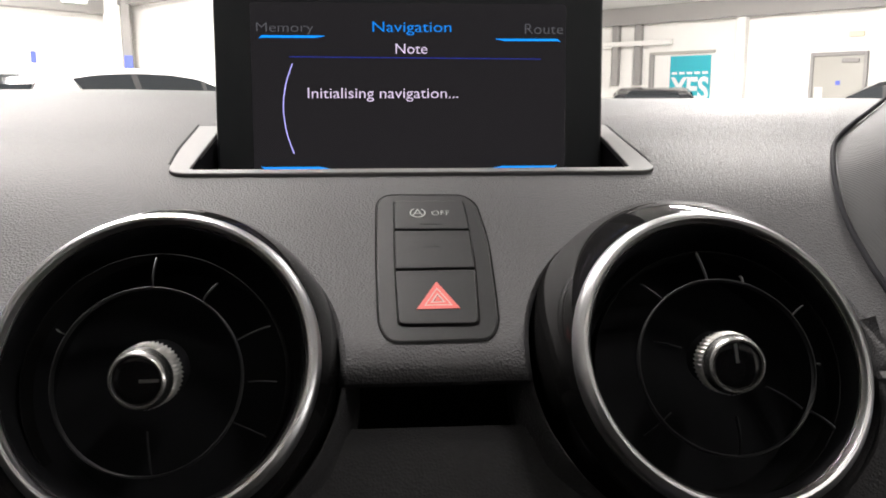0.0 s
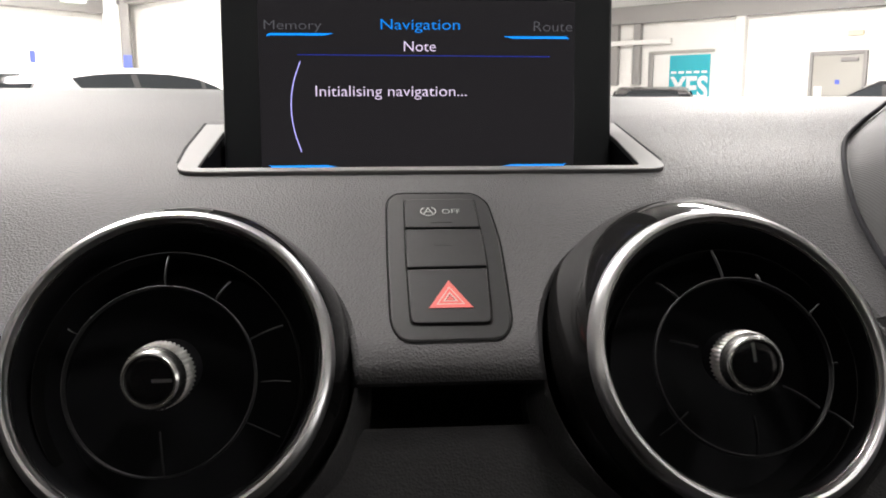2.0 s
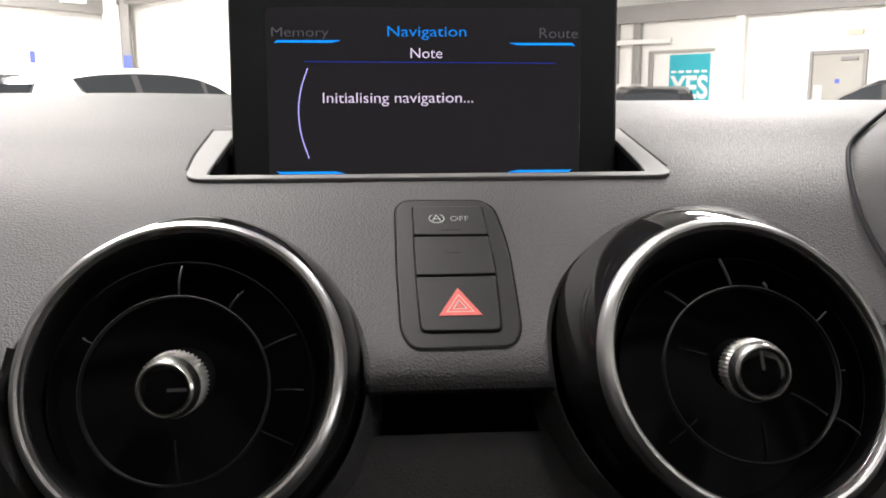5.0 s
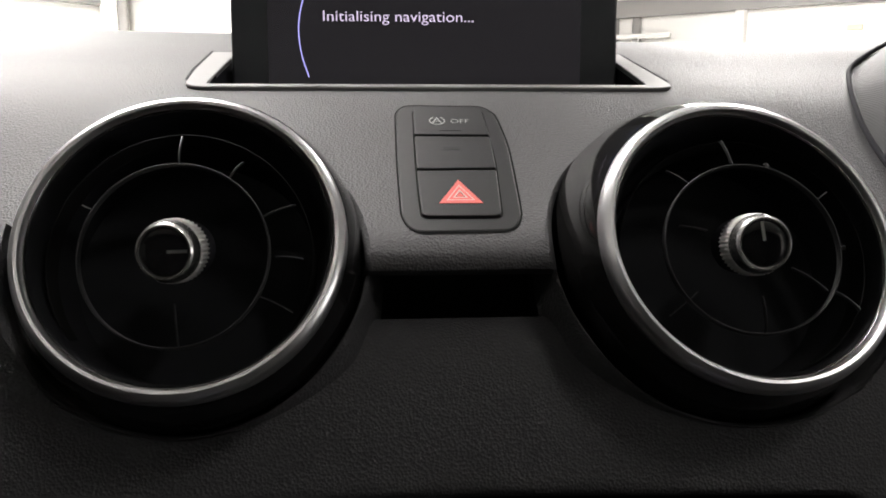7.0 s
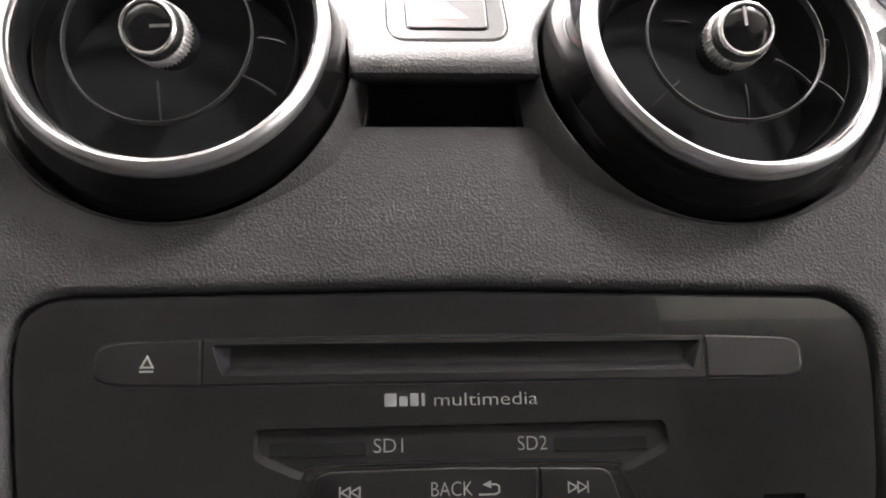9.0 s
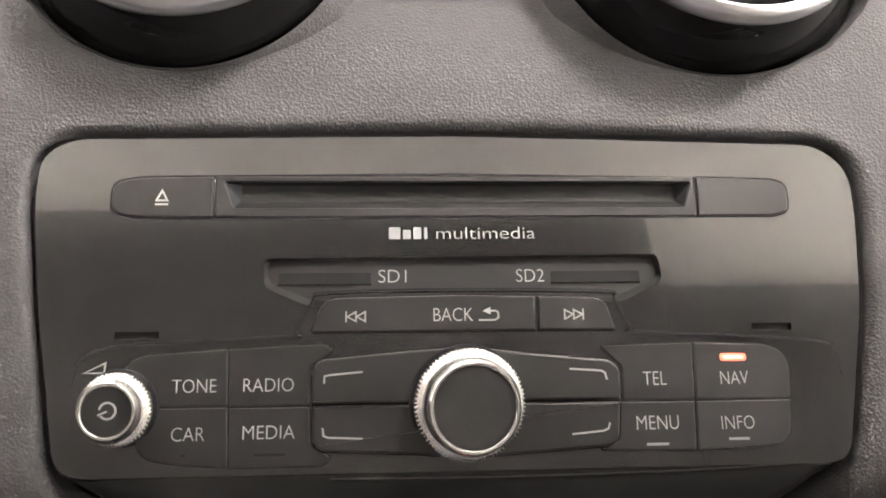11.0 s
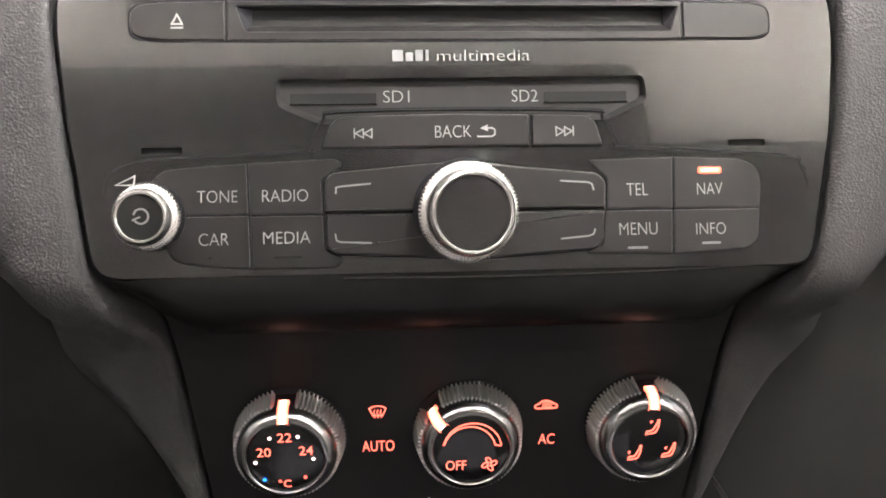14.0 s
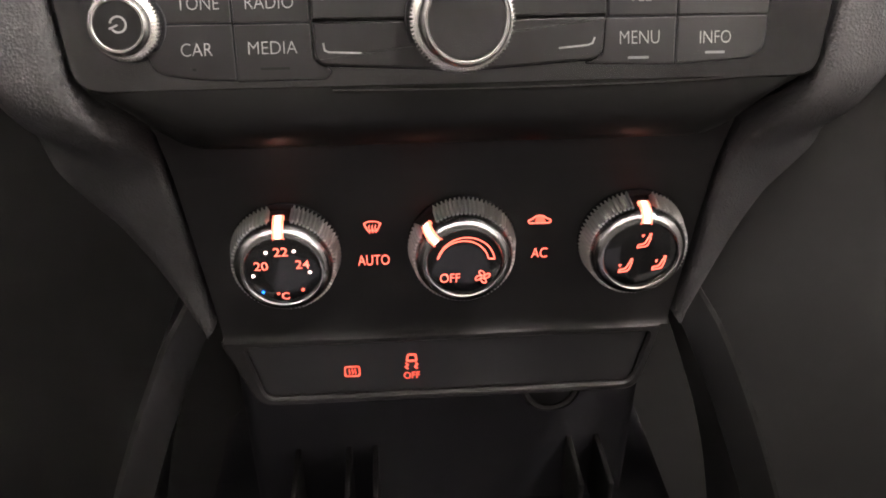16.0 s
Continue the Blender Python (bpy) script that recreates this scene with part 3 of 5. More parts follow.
def dashboard():
    ob = thing("dashboard", X0, 0.6, 0.9, "dark grey grained soft-touch dashboard", "dashboard")
    line = [(p.x, p.y) for p in smooth_line([Vector((y, z)) for y, z in TOP_LINE], 12)]

    def on_line(y):
        for (ya, za), (yb, zb) in zip(line, line[1:]):
            if yb <= y <= ya:
                return zb + (za - zb) * (y - yb) / (ya - yb)

    # rows of the screen slot are kept as sharp rows
    ys = sorted([p for p in line] + [(y, on_line(y)) for y in SLOT[2:]], reverse=True)
    ledge = [(0.2491, 1.0303, 1), (0.2503, 1.0288, 1), (0.2530, 1.0279, 1), (0.262, 1.0270, 1), (0.285, 1.026, 1), (0.288, 1.016, 1), (0.285, 1.005, 0.3)]
    xs = sorted(set([X0 + 0.74 * k / 10 for k in range(-10, -3)] + [X0 + 0.74 * k / 10 for k in range(4, 11)] + [X0 - 0.25 + 0.5 * k / 320 for k in range(321)] + [SLOT[0], SLOT[1]]))
    bm = bmesh.new()
    grid = []
    for x in xs:
        u = abs(x - X0)
        # the ledge below the switch panel fades out towards the vents' outer sides
        t = min(1.0, max(0.0, (0.075 - u) / 0.02))
        t = t * t * (3 - 2 * t)
        drop = 0.10 * max(0.0, u - 0.30) ** 2
        # the crest is a little lower on the driver's side
        tilt = 0.0029 * max(-1.0, min(1.0, (x - 0.0) / 0.16))
        col = [bm.verts.new((x, y, z - drop - tilt * min(1.0, max(0.0, (y - 0.43) / 0.10)))) for y, z in ys]
        for y, z, w in ledge:
            yy = 0.2505 + (y - 0.2505) * (t if w == 1 else 1) if y > 0.25 else y
            col.append(bm.verts.new((x, yy, z)))
        col.append(bm.verts.new((x, 0.32, 0.86)))
        col.append(bm.verts.new((x, 0.98, 0.86)))
        grid.append(col)
    rows = len(grid[0])
    for i in range(len(xs) - 1):
        for j in range(rows):
            k = (j + 1) % rows
            mid = (xs[i] + xs[i + 1]) / 2
            if j + 1 < len(ys) and SLOT[0] < mid < SLOT[1] and SLOT[2] - 1e-6 <= ys[k][0] and ys[j][0] <= SLOT[3] + 1e-6:
                continue
            bm.faces.new((grid[i][j], grid[i + 1][j], grid[i + 1][k], grid[i][k]))
    bm.faces.new(grid[0])
    bm.faces.new(grid[-1])
    cut_vents(bm)
    part("dash_pad", bm, SOFT, ob)
    # well of the folding screen
    bm = bmesh.new()
    x0, x1, y0, y1 = SLOT
    top = [(x0, y0), (x1, y0), (x1, y1), (x0, y1)]
    a = [bm.verts.new((x, y, dash_z(y) + 0.0003)) for x, y in top]
    b = [bm.verts.new((x, y, 1.03)) for x, y in top]
    for i in range(4):
        bm.faces.new((a[i - 1], a[i], b[i], b[i - 1]))
    bm.faces.new(b)
    part("screen_well", bm, VOID, ob, "black well that the screen folds into")
    # painted frame round the well
    slope = math.degrees(math.atan2(0.1065 - 0.0840, 0.44 - 0.349))
    m = face_frame(X0 - 0.0025, 0.347, 1.0842, 90 - slope)
    outer = rounded([(-98, -2.2), (98, -2.2), (96, 30), (93, 74), (-99, 76), (-100, 30)], [9, 9, 15, 8, 8, 15], 6)
    inner = rounded([(-90, 3.0), (87, 3.0), (86.5, 40), (85.5, 70), (-88, 70), (-89, 40)], [2.5, 2.5, 1, 5, 5, 1], 6)
    part("screen_surround", ring_slab(outer, inner, -1.5, 0.6, m, 0.4), TRIM, ob, "grey painted surround of the screen well")
    for line in ([(-99.0, 9), (-100.4, 30), (-99.6, 70)], [(98.0, 9), (96.5, 30), (93.7, 68)]):
        part("groove", stroke(line, 1.1, 0.5, m), VOID, ob, "dark joint beside the surround")
    return ob


dashboard()

# ---------------------------------------------------------------- folding screen
SCR = face_frame(0.0155, 0.392, 1.110, 4.0)


def screen_display():
    ob = thing("display_screen", 0.0155, 0.40, 1.07, "black folding navigation screen showing a loading note", "screen")
    case = part("housing", slab(rounded(box2(-86.5, -46, 86.5, 58), 7, 6), -12, 0, SCR, 1.2), BEZEL, ob, "matt black screen housing")
    part("display", slab(rounded(box2(-70.5, -42, 69.5, 45), 1.5, 3), -1, 0.25, SCR, 0.15), SCREEN, ob, "dark lit display glass")
    w = 0.3
    letters("title", "Navigation", (-17.1, 31.0, 17.9, 36.9), w, SCR, SCR_TITLE, ob, "blue lettering", bold=-0.002)
    letters("menu_word", "Memory", (-67.8, 31.0, -43.0, 36.2), w, SCR, SCR_DIM, ob, "dim grey lettering")
    letters("menu_word", "Route", (50.9, 31.9, 68.2, 36.2), w, SCR, SCR_DIM, ob, "dim grey lettering")
    letters("heading", "Note", (-7.0, 23.0, 7.1, 27.4), w, SCR, SCR_WHITE, ob, "pale lettering", bold=-0.004)
    letters("message", "Initialising navigation...", (-46.1, 2.0, 20.8, 8.0), w, SCR, SCR_WHITE, ob, "pale lettering", bold=-0.004)
    for a, b, y in ((-67.0, -38.0, 30.2), (37.6, 67.1, 29.2), (-67.3, -37.3, -27.3), (36.6, 65.9, -27.4)):
        s = 1 if y > 0 else -1
        # a bar with a bevelled outer end and a tapering inner one
        out, into, d = (a, b, 1) if a < 0 else (b, a, -1)
        pts = [(out, y - s * 0.85), (out + d * 1.4, y + s * 0.5), (into, y + s * 0.5), (into, y + s * 0.3), (into - d * 4, y - s * 0.5), (out + d * 1.4, y - s * 0.5)]
        part("soft_key_bar", slab(pts if s * d < 0 else pts[::-1], w, w + 0.12, SCR, 0.02), SCR_BLUE, ob, "bright blue line")
    part("divider", stroke([(-53.7, 21.5), (58.2, 20.8)], 0.35, w, SCR), SCR_DEEP, ob, "thin deep blue line")
    part("curve_line", stroke(smooth_line([(-52.5, 18.6), (-55.6, 9.5), (-56.9, -0.3), (-55.8, -11), (-52.7, -20.9)], 6), 0.5, w, SCR), SCR_ARC, ob, "thin violet curve")
    return ob


screen_display()

# ---------------------------------------------------------------- switch panel
SWP = face_frame(X0, 0.2925, 1.0585, 62.4)


def switch_panel():
    ob = thing("dashboard_switches", X0, 0.292, 1.055, "dark switch panel with three push switches on the dashboard", "switch panel")
    outer = rounded([(19.2, -32.4), (16.2, -39.4), (-14.8, -39.8), (-17.8, -32.4), (-18.6, 0), (-18.6, 34), (-15.4, 39.4), (13.8, 39.0), (18.2, 33.0), (20.3, 11), (19.9, -12)], [4, 4, 4, 4, 8, 3, 3, 3, 3, 8, 8], 5)
    m1 = SWP @ Matrix.Translation((0, 0, -0.6))
    part("surround", slab(outer, -8, 1.0, m1, 0.5), SWITCH, ob)
    part("gap", stroke([p for p in inset(outer, -0.25)], 0.6, 0.8, m1, True), DEEP, ob, "dark gap round the panel")
    inner = rounded([(13.5, -33.6), (15.0, -1), (14.0, 34.8), (-12.6, 35.0), (-12.8, -1), (-12.2, -33.4)], [3, 8, 1.5, 1.5, 8, 3], 5)
    part("recess", slab(inner, 0.5, 1.1, m1, 0.05), DEEP, ob, "dark gap round the switches")
    keys = [("switch", [(14.4, 16.3), (13.5, 34.2), (-12.2, 34.5), (-12.3, 16.6)]), ("switch", [(14.3, -5.6), (14.4, 15.4), (-12.3, 15.7), (-12.3, -5.8)]), ("hazard_switch", [(12.9, -33.0), (14.2, -6.6), (-12.3, -6.8), (-11.7, -32.8)])]
    made = []
    for n, (nm, q) in enumerate(keys):
        r = [1.0] * 4 if n < 2 else [2.5, 0.8, 0.8, 2.5]
        bm = bmesh.new()
        o = rounded(q, r, 4)
        made.append(part(nm, slab(o, 0.6, 1.75, m1, 0.45, bm), SWITCH, ob))
    w = 1.8
    part("icon", stroke(arc(-3.7, 26.3, 2.7, 120, 420, 24), 0.4, w, m1), BRIGHT_PRINT, made[0], "grey stop-start symbol")
    part("icon", stroke([(-5.3, 24.8), (-3.7, 28.5), (-2.2, 24.8)], 0.4, w, m1), BRIGHT_PRINT, made[0])
    part("icon", stroke([(-4.8, 26.0), (-2.7, 26.0)], 0.32, w, m1), BRIGHT_PRINT, made[0])
    letters("print", "OFF", (1.3, 24.8, 7.9, 27.6), w, m1, BRIGHT_PRINT, made[0], bold=-0.014)
    part("indicator", stroke([(-3.0, 19.4), (4.4, 19.4)], 0.6, w, m1), FAINT, made[0], "unlit indicator bar")
    part("faded_print", stroke([(-2.6, 7.0), (3.0, 7.0)], 2.0, w - 0.1, m1), FAINT, made[1], "barely visible print")
    tri_c = Vector((0.9, -21.7))
    for k, (r, wd, mt) in enumerate(((6.0, 1.5, HAZ), (4.3, 0.6, HAZ_LINE), (3.3, 0.9, HAZ), (2.15, 0.5, HAZ_LINE))):
        q = [tri_c + Vector((x * r / 7.4, y * r / 7.4)) for x, y in ((0, 9.0), (-7.0, -4.6), (7.0, -4.6))]
        part("hazard_triangle", stroke(q, wd, w + 0.01 * k, m1, True), mt, made[2], "red warning triangle with pale outlines")
    q = [tri_c + Vector((x * 0.19, y * 0.19)) for x, y in ((0, 9.0), (-7.0, -4.6), (7.0, -4.6))]
    part("hazard_triangle", slab(q, w, w + 0.1, m1, 0), HAZ, made[2], smooth=False)
    return ob


switch_panel()

# ---------------------------------------------------------------- round air vents


def air_vent(size, hole, centre, yaw, lean, hub, hub_yaw, hub_lean, tip, tip_lean, pointer, vanes, label):
    ob = thing("air_vent", *centre, label, "air vent", "round air vents")
    m = face_frame(*centre, lean, yaw) @ Matrix.Scale(size, 4)
    # the nacelle swells from the ring back into the hole in the dash
    hm, shift, radius = hole
    bm, loops, n = bmesh.new(), [], 96
    for k in range(14):
        t = min(1.0, k / 12)
        loop = []
        for i in range(n):
            c, s = math.cos(2 * math.pi * i / n), math.sin(2 * math.pi * i / n)
            p0, p1 = m @ Vector((43.6 * c, 43.6 * s, 0)), m @ Vector((48.0 * c, 48.0 * s + 3.0 * max(0.0, s) ** 2, -8 + 1.5 * max(0.0, s)))
            p2 = hm @ (Vector(((radius - 0.8) * c, (radius - 0.8) * s, -24 if k < 13 else -80)) + shift)
            loop.append(bm.verts.new((1 - t) ** 2 * p0 + 2 * t * (1 - t) * p1 + t * t * p2))
        loops.append(loop)
    for a, b in zip(loops, loops[1:]):
        for i in range(n):
            bm.faces.new((a[i - 1], a[i], b[i], b[i - 1]))
    part("nacelle", bm, NACELLE, ob, "piano black nacelle behind the ring")
    part("chrome_ring", lathe([(43.4, -4), (44.6, -2.4), (44.9, -0.6), (44.5, 1.1), (43.7, 2.4), (42.5, 3.1), (41.6, 2.9), (41.1, 2.0), (41.0, -3)], m, 128), CHROME, ob, "satin chrome ring")
    part("inner_lip", lathe([(41.0, -3), (40.9, 0.8), (40.6, 1.3), (40.3, 0.8), (40.2, -3)], m, 128), RIM, ob, "thin bright lip")
    part("bowl", lathe([(40.25, 0.5), (39.4, -1), (38.2, -6), (36.8, -16), (35, -26), (0, -28)], m, 96), BOWL, ob, "deep black bowl")
    h = face_frame(*hub, hub_lean, hub_yaw)
    part("guide_ring", lathe([(24.8, -2.2), (24.8, -0.4), (24.6, 0.0), (24.4, 0.0), (24.2, -0.4), (24.2, -2.2)], h, 96), VANE, ob, "thin black ring carrying the vanes")
    part("outer_guide", lathe([(35.4, -16), (35.4, -8.0), (35.2, -7.7), (35.0, -8.0), (35.0, -16)], h, 96), DEEP, ob)
    for a, r0, r1 in vanes:
        mm = h @ Matrix.Rotation(radians(a), 4, "Z")
        bm = bmesh.new()
        # a curved blade, its front edge falling away outwards
        n = 6
        cols = []
        for k in range(n + 1):
            t = k / n
            r = r0 + (r1 - r0) * t
            off = 0.3 * math.sin(t * 2.2)
            fr = -0.6 - 3.2 * t * t
            cols.append([bm.verts.new(mm @ Vector((r, off + s * 0.15, w))) for s in (-1, 1) for w in (fr, fr - 1.4)])
        for p, q in zip(cols, cols[1:]):
            for i, j in ((0, 1), (1, 3), (3, 2), (2, 0)):
                bm.faces.new((p[i], p[j], q[j], q[i]))
        bm.faces.new((cols[0][0], cols[0][1], cols[0][3], cols[0][2]))
        bm.faces.new((cols[-1][0], cols[-1][1], cols[-1][3], cols[-1][2]))
        part("vane", bm, VANE, ob)
    k = face_frame(*tip, tip_lean, 0.5 * hub_yaw - 3.5)
    part("hub", lathe([(7.9, -20), (7.9, -11.0), (7.4, -10.6)], k, 64), VOID, ob)
    knob = part("knob", lathe([(8.1, -5.0), (8.3, -4.2), (8.0, -2.4), (7.65, -0.9), (7.35, -0.1), (6.9, 0.25), (6.45, 0.2), (6.25, -0.15), (6.2, -0.6)], k, 64), RIM, ob, "chrome-rimmed knob")
    part("grip", knurl(8.5, 8.25, -11.0, -4.6, k, 44, dr=0.25), GRIP, knob, "knurled chrome grip")
    part("cap", lathe([(6.25, -0.5), (5.8, -0.2), (3, 0.0), (0, 0.05)], k, 64), GLOSS, knob, "black cap")
    a = radians(pointer)
    part("pointer", stroke([(0.8 * math.cos(a), 0.8 * math.sin(a)), (5.9 * math.cos(a), 5.9 * math.sin(a))], 0.8, 0.06, k), CHROME, knob, "silver pointer line")
    return ob


VL = [(89.5, 24.8, 33.5), (57, 24.8, 31), (24, 24.8, 34), (-2, 26, 33), (-27, 24.8, 34), (-88, 13, 24), (150, 24.8, 29)]
VR = [(95.5, 24.8, 34), (130, 24.8, 32), (71.5, 24.8, 28), (34, 24.8, 31), (0, 25, 28), (-30, 12, 24), (-31, 24.8, 34), (-86, 14, 24), (-143, 21, 30), (157, 13, 20)]
air_vent(0.992, HOLES[0], *VENTS[0], (-0.0595, 0.2292, 1.0397), 0.0, 22, (-0.0607, 0.2246, 1.0410), 8, 2, VL, "round black air vent with a chrome ring, knob turned sideways")
air_vent(0.992, HOLES[1], *VENTS[1], (0.0968, 0.2308, 1.0397), -1.6, 28, (0.0965, 0.2237, 1.0417), 12, 98, VR, "round black air vent with a chrome ring, knob turned upright")

# ---------------------------------------------------------------- lower fascia
RAD = face_frame(X0, 0.205, 0.9355, 23.5)
RADIO_OUT = [(-107, 38.2), (0, 39.2), (105.5, 36.6), (114.6, 29), (115.2, 15), (113, -12), (105.5, -50), (103, -53.5), (98, -54.5), (0, -54.5), (-98, -54.5), (-103, -53), (-105.5, -49), (-112.6, -8), (-116, 20), (-115.2, 33)]


def polar(outline, cx, cy, n):
    """Radius of an outline about a centre at n even angles."""
    out = []
    for k in range(n):
        a = 2 * math.pi * k / n
        d = Vector((math.cos(a), math.sin(a)))
        best = None
        for i in range(len(outline)):
            p, q = Vector(outline[i - 1]) - Vector((cx, cy)), Vector(outline[i]) - Vector((cx, cy))
            e = q - p
            den = d.x * e.y - d.y * e.x
            if abs(den) < 1e-9:
                continue
            t = (p.x * e.y - p.y * e.x) / den
            s = (p.x * d.y - p.y * d.x) / den
            if t > 0 and -1e-6 <= s <= 1 + 1e-6:
                best = t if best is None else min(best, t)
        out.append(best)
    return out


def fascia_point(u, v, w):
    """A point of the fascia: flat round the radio, then rolling under and dropping plumb beside the heater controls."""
    lean = radians(23.5)
    if v >= -50:
        return RAD @ Vector((u, v, w))
    y, z, h = 0.205 - 0.05 * math.sin(lean), 0.9355 - 0.05 * math.cos(lean), lean
    left = -50 - v
    for length, turn in ((21.5, -68.5), (13.0, 0.0), (14.1, 45.0), (300.0, 0.0)):
        n = min(left, length)
        d = radians(turn) * n / length
        y -= math.sin(h + d / 2) * n * 0.001
        z -= math.cos(h + d / 2) * n * 0.001
        h += d
        left -= n
        if left <= 0:
            break
    return Vector((X0 + u * 0.001, y - math.cos(h) * w * 0.001, z + math.sin(h) * w * 0.001))


def fascia_height(u, t):
    """How far the fascia stands out at a share t of its way up: hollow between the vents, running up to the dash outside them."""
    f = min(1.0, max(0.0, (abs(u) - 72) / 22))
    f = f * f * (3 - 2 * f)
    return 1.0 - (10.5 - 6.5 * f) * t * t - 4.5 * (1 - f) * max(0.0, (t - 0.8) / 0.2) ** 2


def vent_collar(n):
    """The swelling that carries the dash round the lower half of a vent, wide beside the ledge and dying out below."""
    (m, shift, radius), back = HOLES[n], RAD.inverted()
    bm, cols, steps = bmesh.new(), [], 72
    for i in range(steps + 1):
        a = 4.0 - 196.0 * i / steps
        if a > -35:
            width = 2.8 + 5.7 * (4 - a) / 39
        else:
            width = 0.7 + 7.8 * max(0.0, 1 - (-35 - a) / 48) ** 1.4
        ca, sa = math.cos(radians(a)), math.sin(radians(a))
        if n == 1:
            ca = -ca

        def spot(r):
            return back @ (m @ (Vector((r * ca, r * sa, -10)) + shift))

        col = []
        q = spot(radius - 1.3)
        lip = 0.9 - 5.4 * max(0.0, min(1.0, (q.y - 82) / 22))
        # both ends dive under the skin of the dash
        lip -= 7.0 * max(0.0, min(1.0, (a + 9) / 13)) ** 2 + 7.0 * max(0.0, min(1.0, (-176 - a) / 14)) ** 2
        for w in (-26.0, lip - 2.0, lip - 0.6):
            col.append(bm.verts.new(fascia_point(q.x, q.y, w)))
        for k in range(9):
            f = k / 8
            q = spot(radius - 0.9 + width * f)
            foot = fascia_height(q.x, min(1.0, max(0.0, (q.y - 46) / 44))) - 1.2
            # a soft shoulder
            col.append(bm.verts.new(fascia_point(q.x, q.y, foot + (lip - foot) * (0.5 + 0.5 * math.cos(math.pi * f)))))
        q = spot(radius - 0.9 + width)
        col.append(bm.verts.new(fascia_point(q.x, q.y, -26.0)))
        cols.append(col)
    for p, q in zip(cols, cols[1:]):
        for j in range(len(p) - 1):
            bm.faces.new((p[j], p[j + 1], q[j + 1], q[j]))
    return bm


def lower_fascia():
    ob = thing("lower_fascia", X0, 0.25, 0.8, "dark grained fascia round the radio and heater controls", "fascia")
    inner = rounded([(-107, 39), (0, 40), (105.5, 37.4), (115.6, 29), (116, 15), (113.8, -12), (105.8, -52), (101, -64), (93.5, -78), (91.5, -88), (83.2, -160), (-83.2, -160), (-91.5, -88), (-93.5, -78), (-101, -64), (-106.4, -51), (-113.4, -8), (-117, 20), (-116.2, 33)], 5, 4)
    outer = rounded([(-280, 105), (-96, 105), (-82, 92), (0, 92), (82, 92), (96, 105), (280, 105), (265, 40), (185, 0), (148, -35), (136, -62), (136, -80), (133.5, -98), (122.5, -110.5), (107.5, -125), (86, -162), (-86, -162), (-102, -136), (-121, -117.5), (-134.5, -99), (-136, -80), (-137, -62), (-150, -35), (-185, 0), (-265, 40)], 12, 4)
    n, cx, cy = 480, 0, -40
    ri, ro = polar(inner, cx, cy, n), polar(outer, cx, cy, n)
    ring = [(math.cos(2 * math.pi * k / n), math.sin(2 * math.pi * k / n)) for k in range(n)]

    def skin(name, rows, label=""):
        bm = bmesh.new()
        loops = [[bm.verts.new(p) for p in row] for row in rows]
        for p, q in zip(loops, loops[1:]):
            for k in range(n):
                # open below the heater controls
                if cy + ri[k] * ring[k][1] > -157:
                    bm.faces.new((p[k - 1], p[k], q[k], q[k - 1]))
        cut_vents(bm)
        return part(name, bm, SOFT, ob, label)

    rows = []
    for d, w in [(0.8, -9), (0.8, -2.5), (1.2, -0.9), (2.0, 0.2), (3.4, 0.9), (5.4, 1.0), (6, 1.0)]:
        rows.append([fascia_point(cx + (ri[k] + d) * c, cy + (ri[k] + d) * s, w) for k, (c, s) in enumerate(ring)])
    skin("opening_lip", rows, "rounded lip round the radio opening")
    rows = []
    for t in (0.0, 0.15, 0.3, 0.45, 0.6, 0.72, 0.8, 0.85, 0.9, 0.94, 0.975, 1.0):
        row = []
        for k, (c, s) in enumerate(ring):
            r0 = ri[k] + 6
            gap = max(0.5, ro[k] - r0)
            v = cy + (r0 + gap * t) * s
            low = min(1.0, max(0.0, (10 - v) / 60))
            u = cx + (r0 + gap * t) * c
            side = fascia_height(u, t) if v > 38 else 1.0 - 16 * t ** 3 * (1 - low) - min(20, 0.75 * gap) * t ** 2.5 * low
            row.append(fascia_point(u, v, side))
        rows.append(row)
    # the outer edge turns back out of sight
    rows.append([fascia_point(cx + (ri[k] + 7 + max(0.5, ro[k] - ri[k] - 6)) * c, cy + (ri[k] + 7 + max(0.5, ro[k] - ri[k] - 6)) * s, -70) for k, (c, s) in enumerate(ring)])
    skin("surround", rows)
    for n in (0, 1):
        part("vent_collar", vent_collar(n), SOFT, ob, "soft collar hugging the air vent")
    return ob


lower_fascia()

# ---------------------------------------------------------------- radio


def plate_with_holes(outer, holes, w0, w1, chamfer, m):
    """A flat plate with its edge chamfered and openings right through its front skin, each with a wall behind it."""
    bm = bmesh.new()

    def ring(pts, w):
        return [bm.verts.new(m @ Vector((p[0], p[1], w))) for p in pts]

    def band(a, b):
        for i in range(len(a)):
            bm.faces.new((a[i - 1], a[i], b[i], b[i - 1]))

    back, side, front = ring(outer, w0), ring(outer, w1 - chamfer), ring(inset(outer, chamfer), w1)
    band(back, side)
    band(side, front)
    edges = [bm.edges.get((front[i - 1], front[i])) for i in range(len(front))]
    for pts, depth in holes:
        lip = ring(pts, w1)
        deep = ring(pts, w1 - depth)
        band(lip, deep)
        edges += [bm.edges.get((lip[i - 1], lip[i])) for i in range(len(lip))]
    bmesh.ops.triangle_fill(bm, use_beauty=True, use_dissolve=False, edges=edges)
    return bm


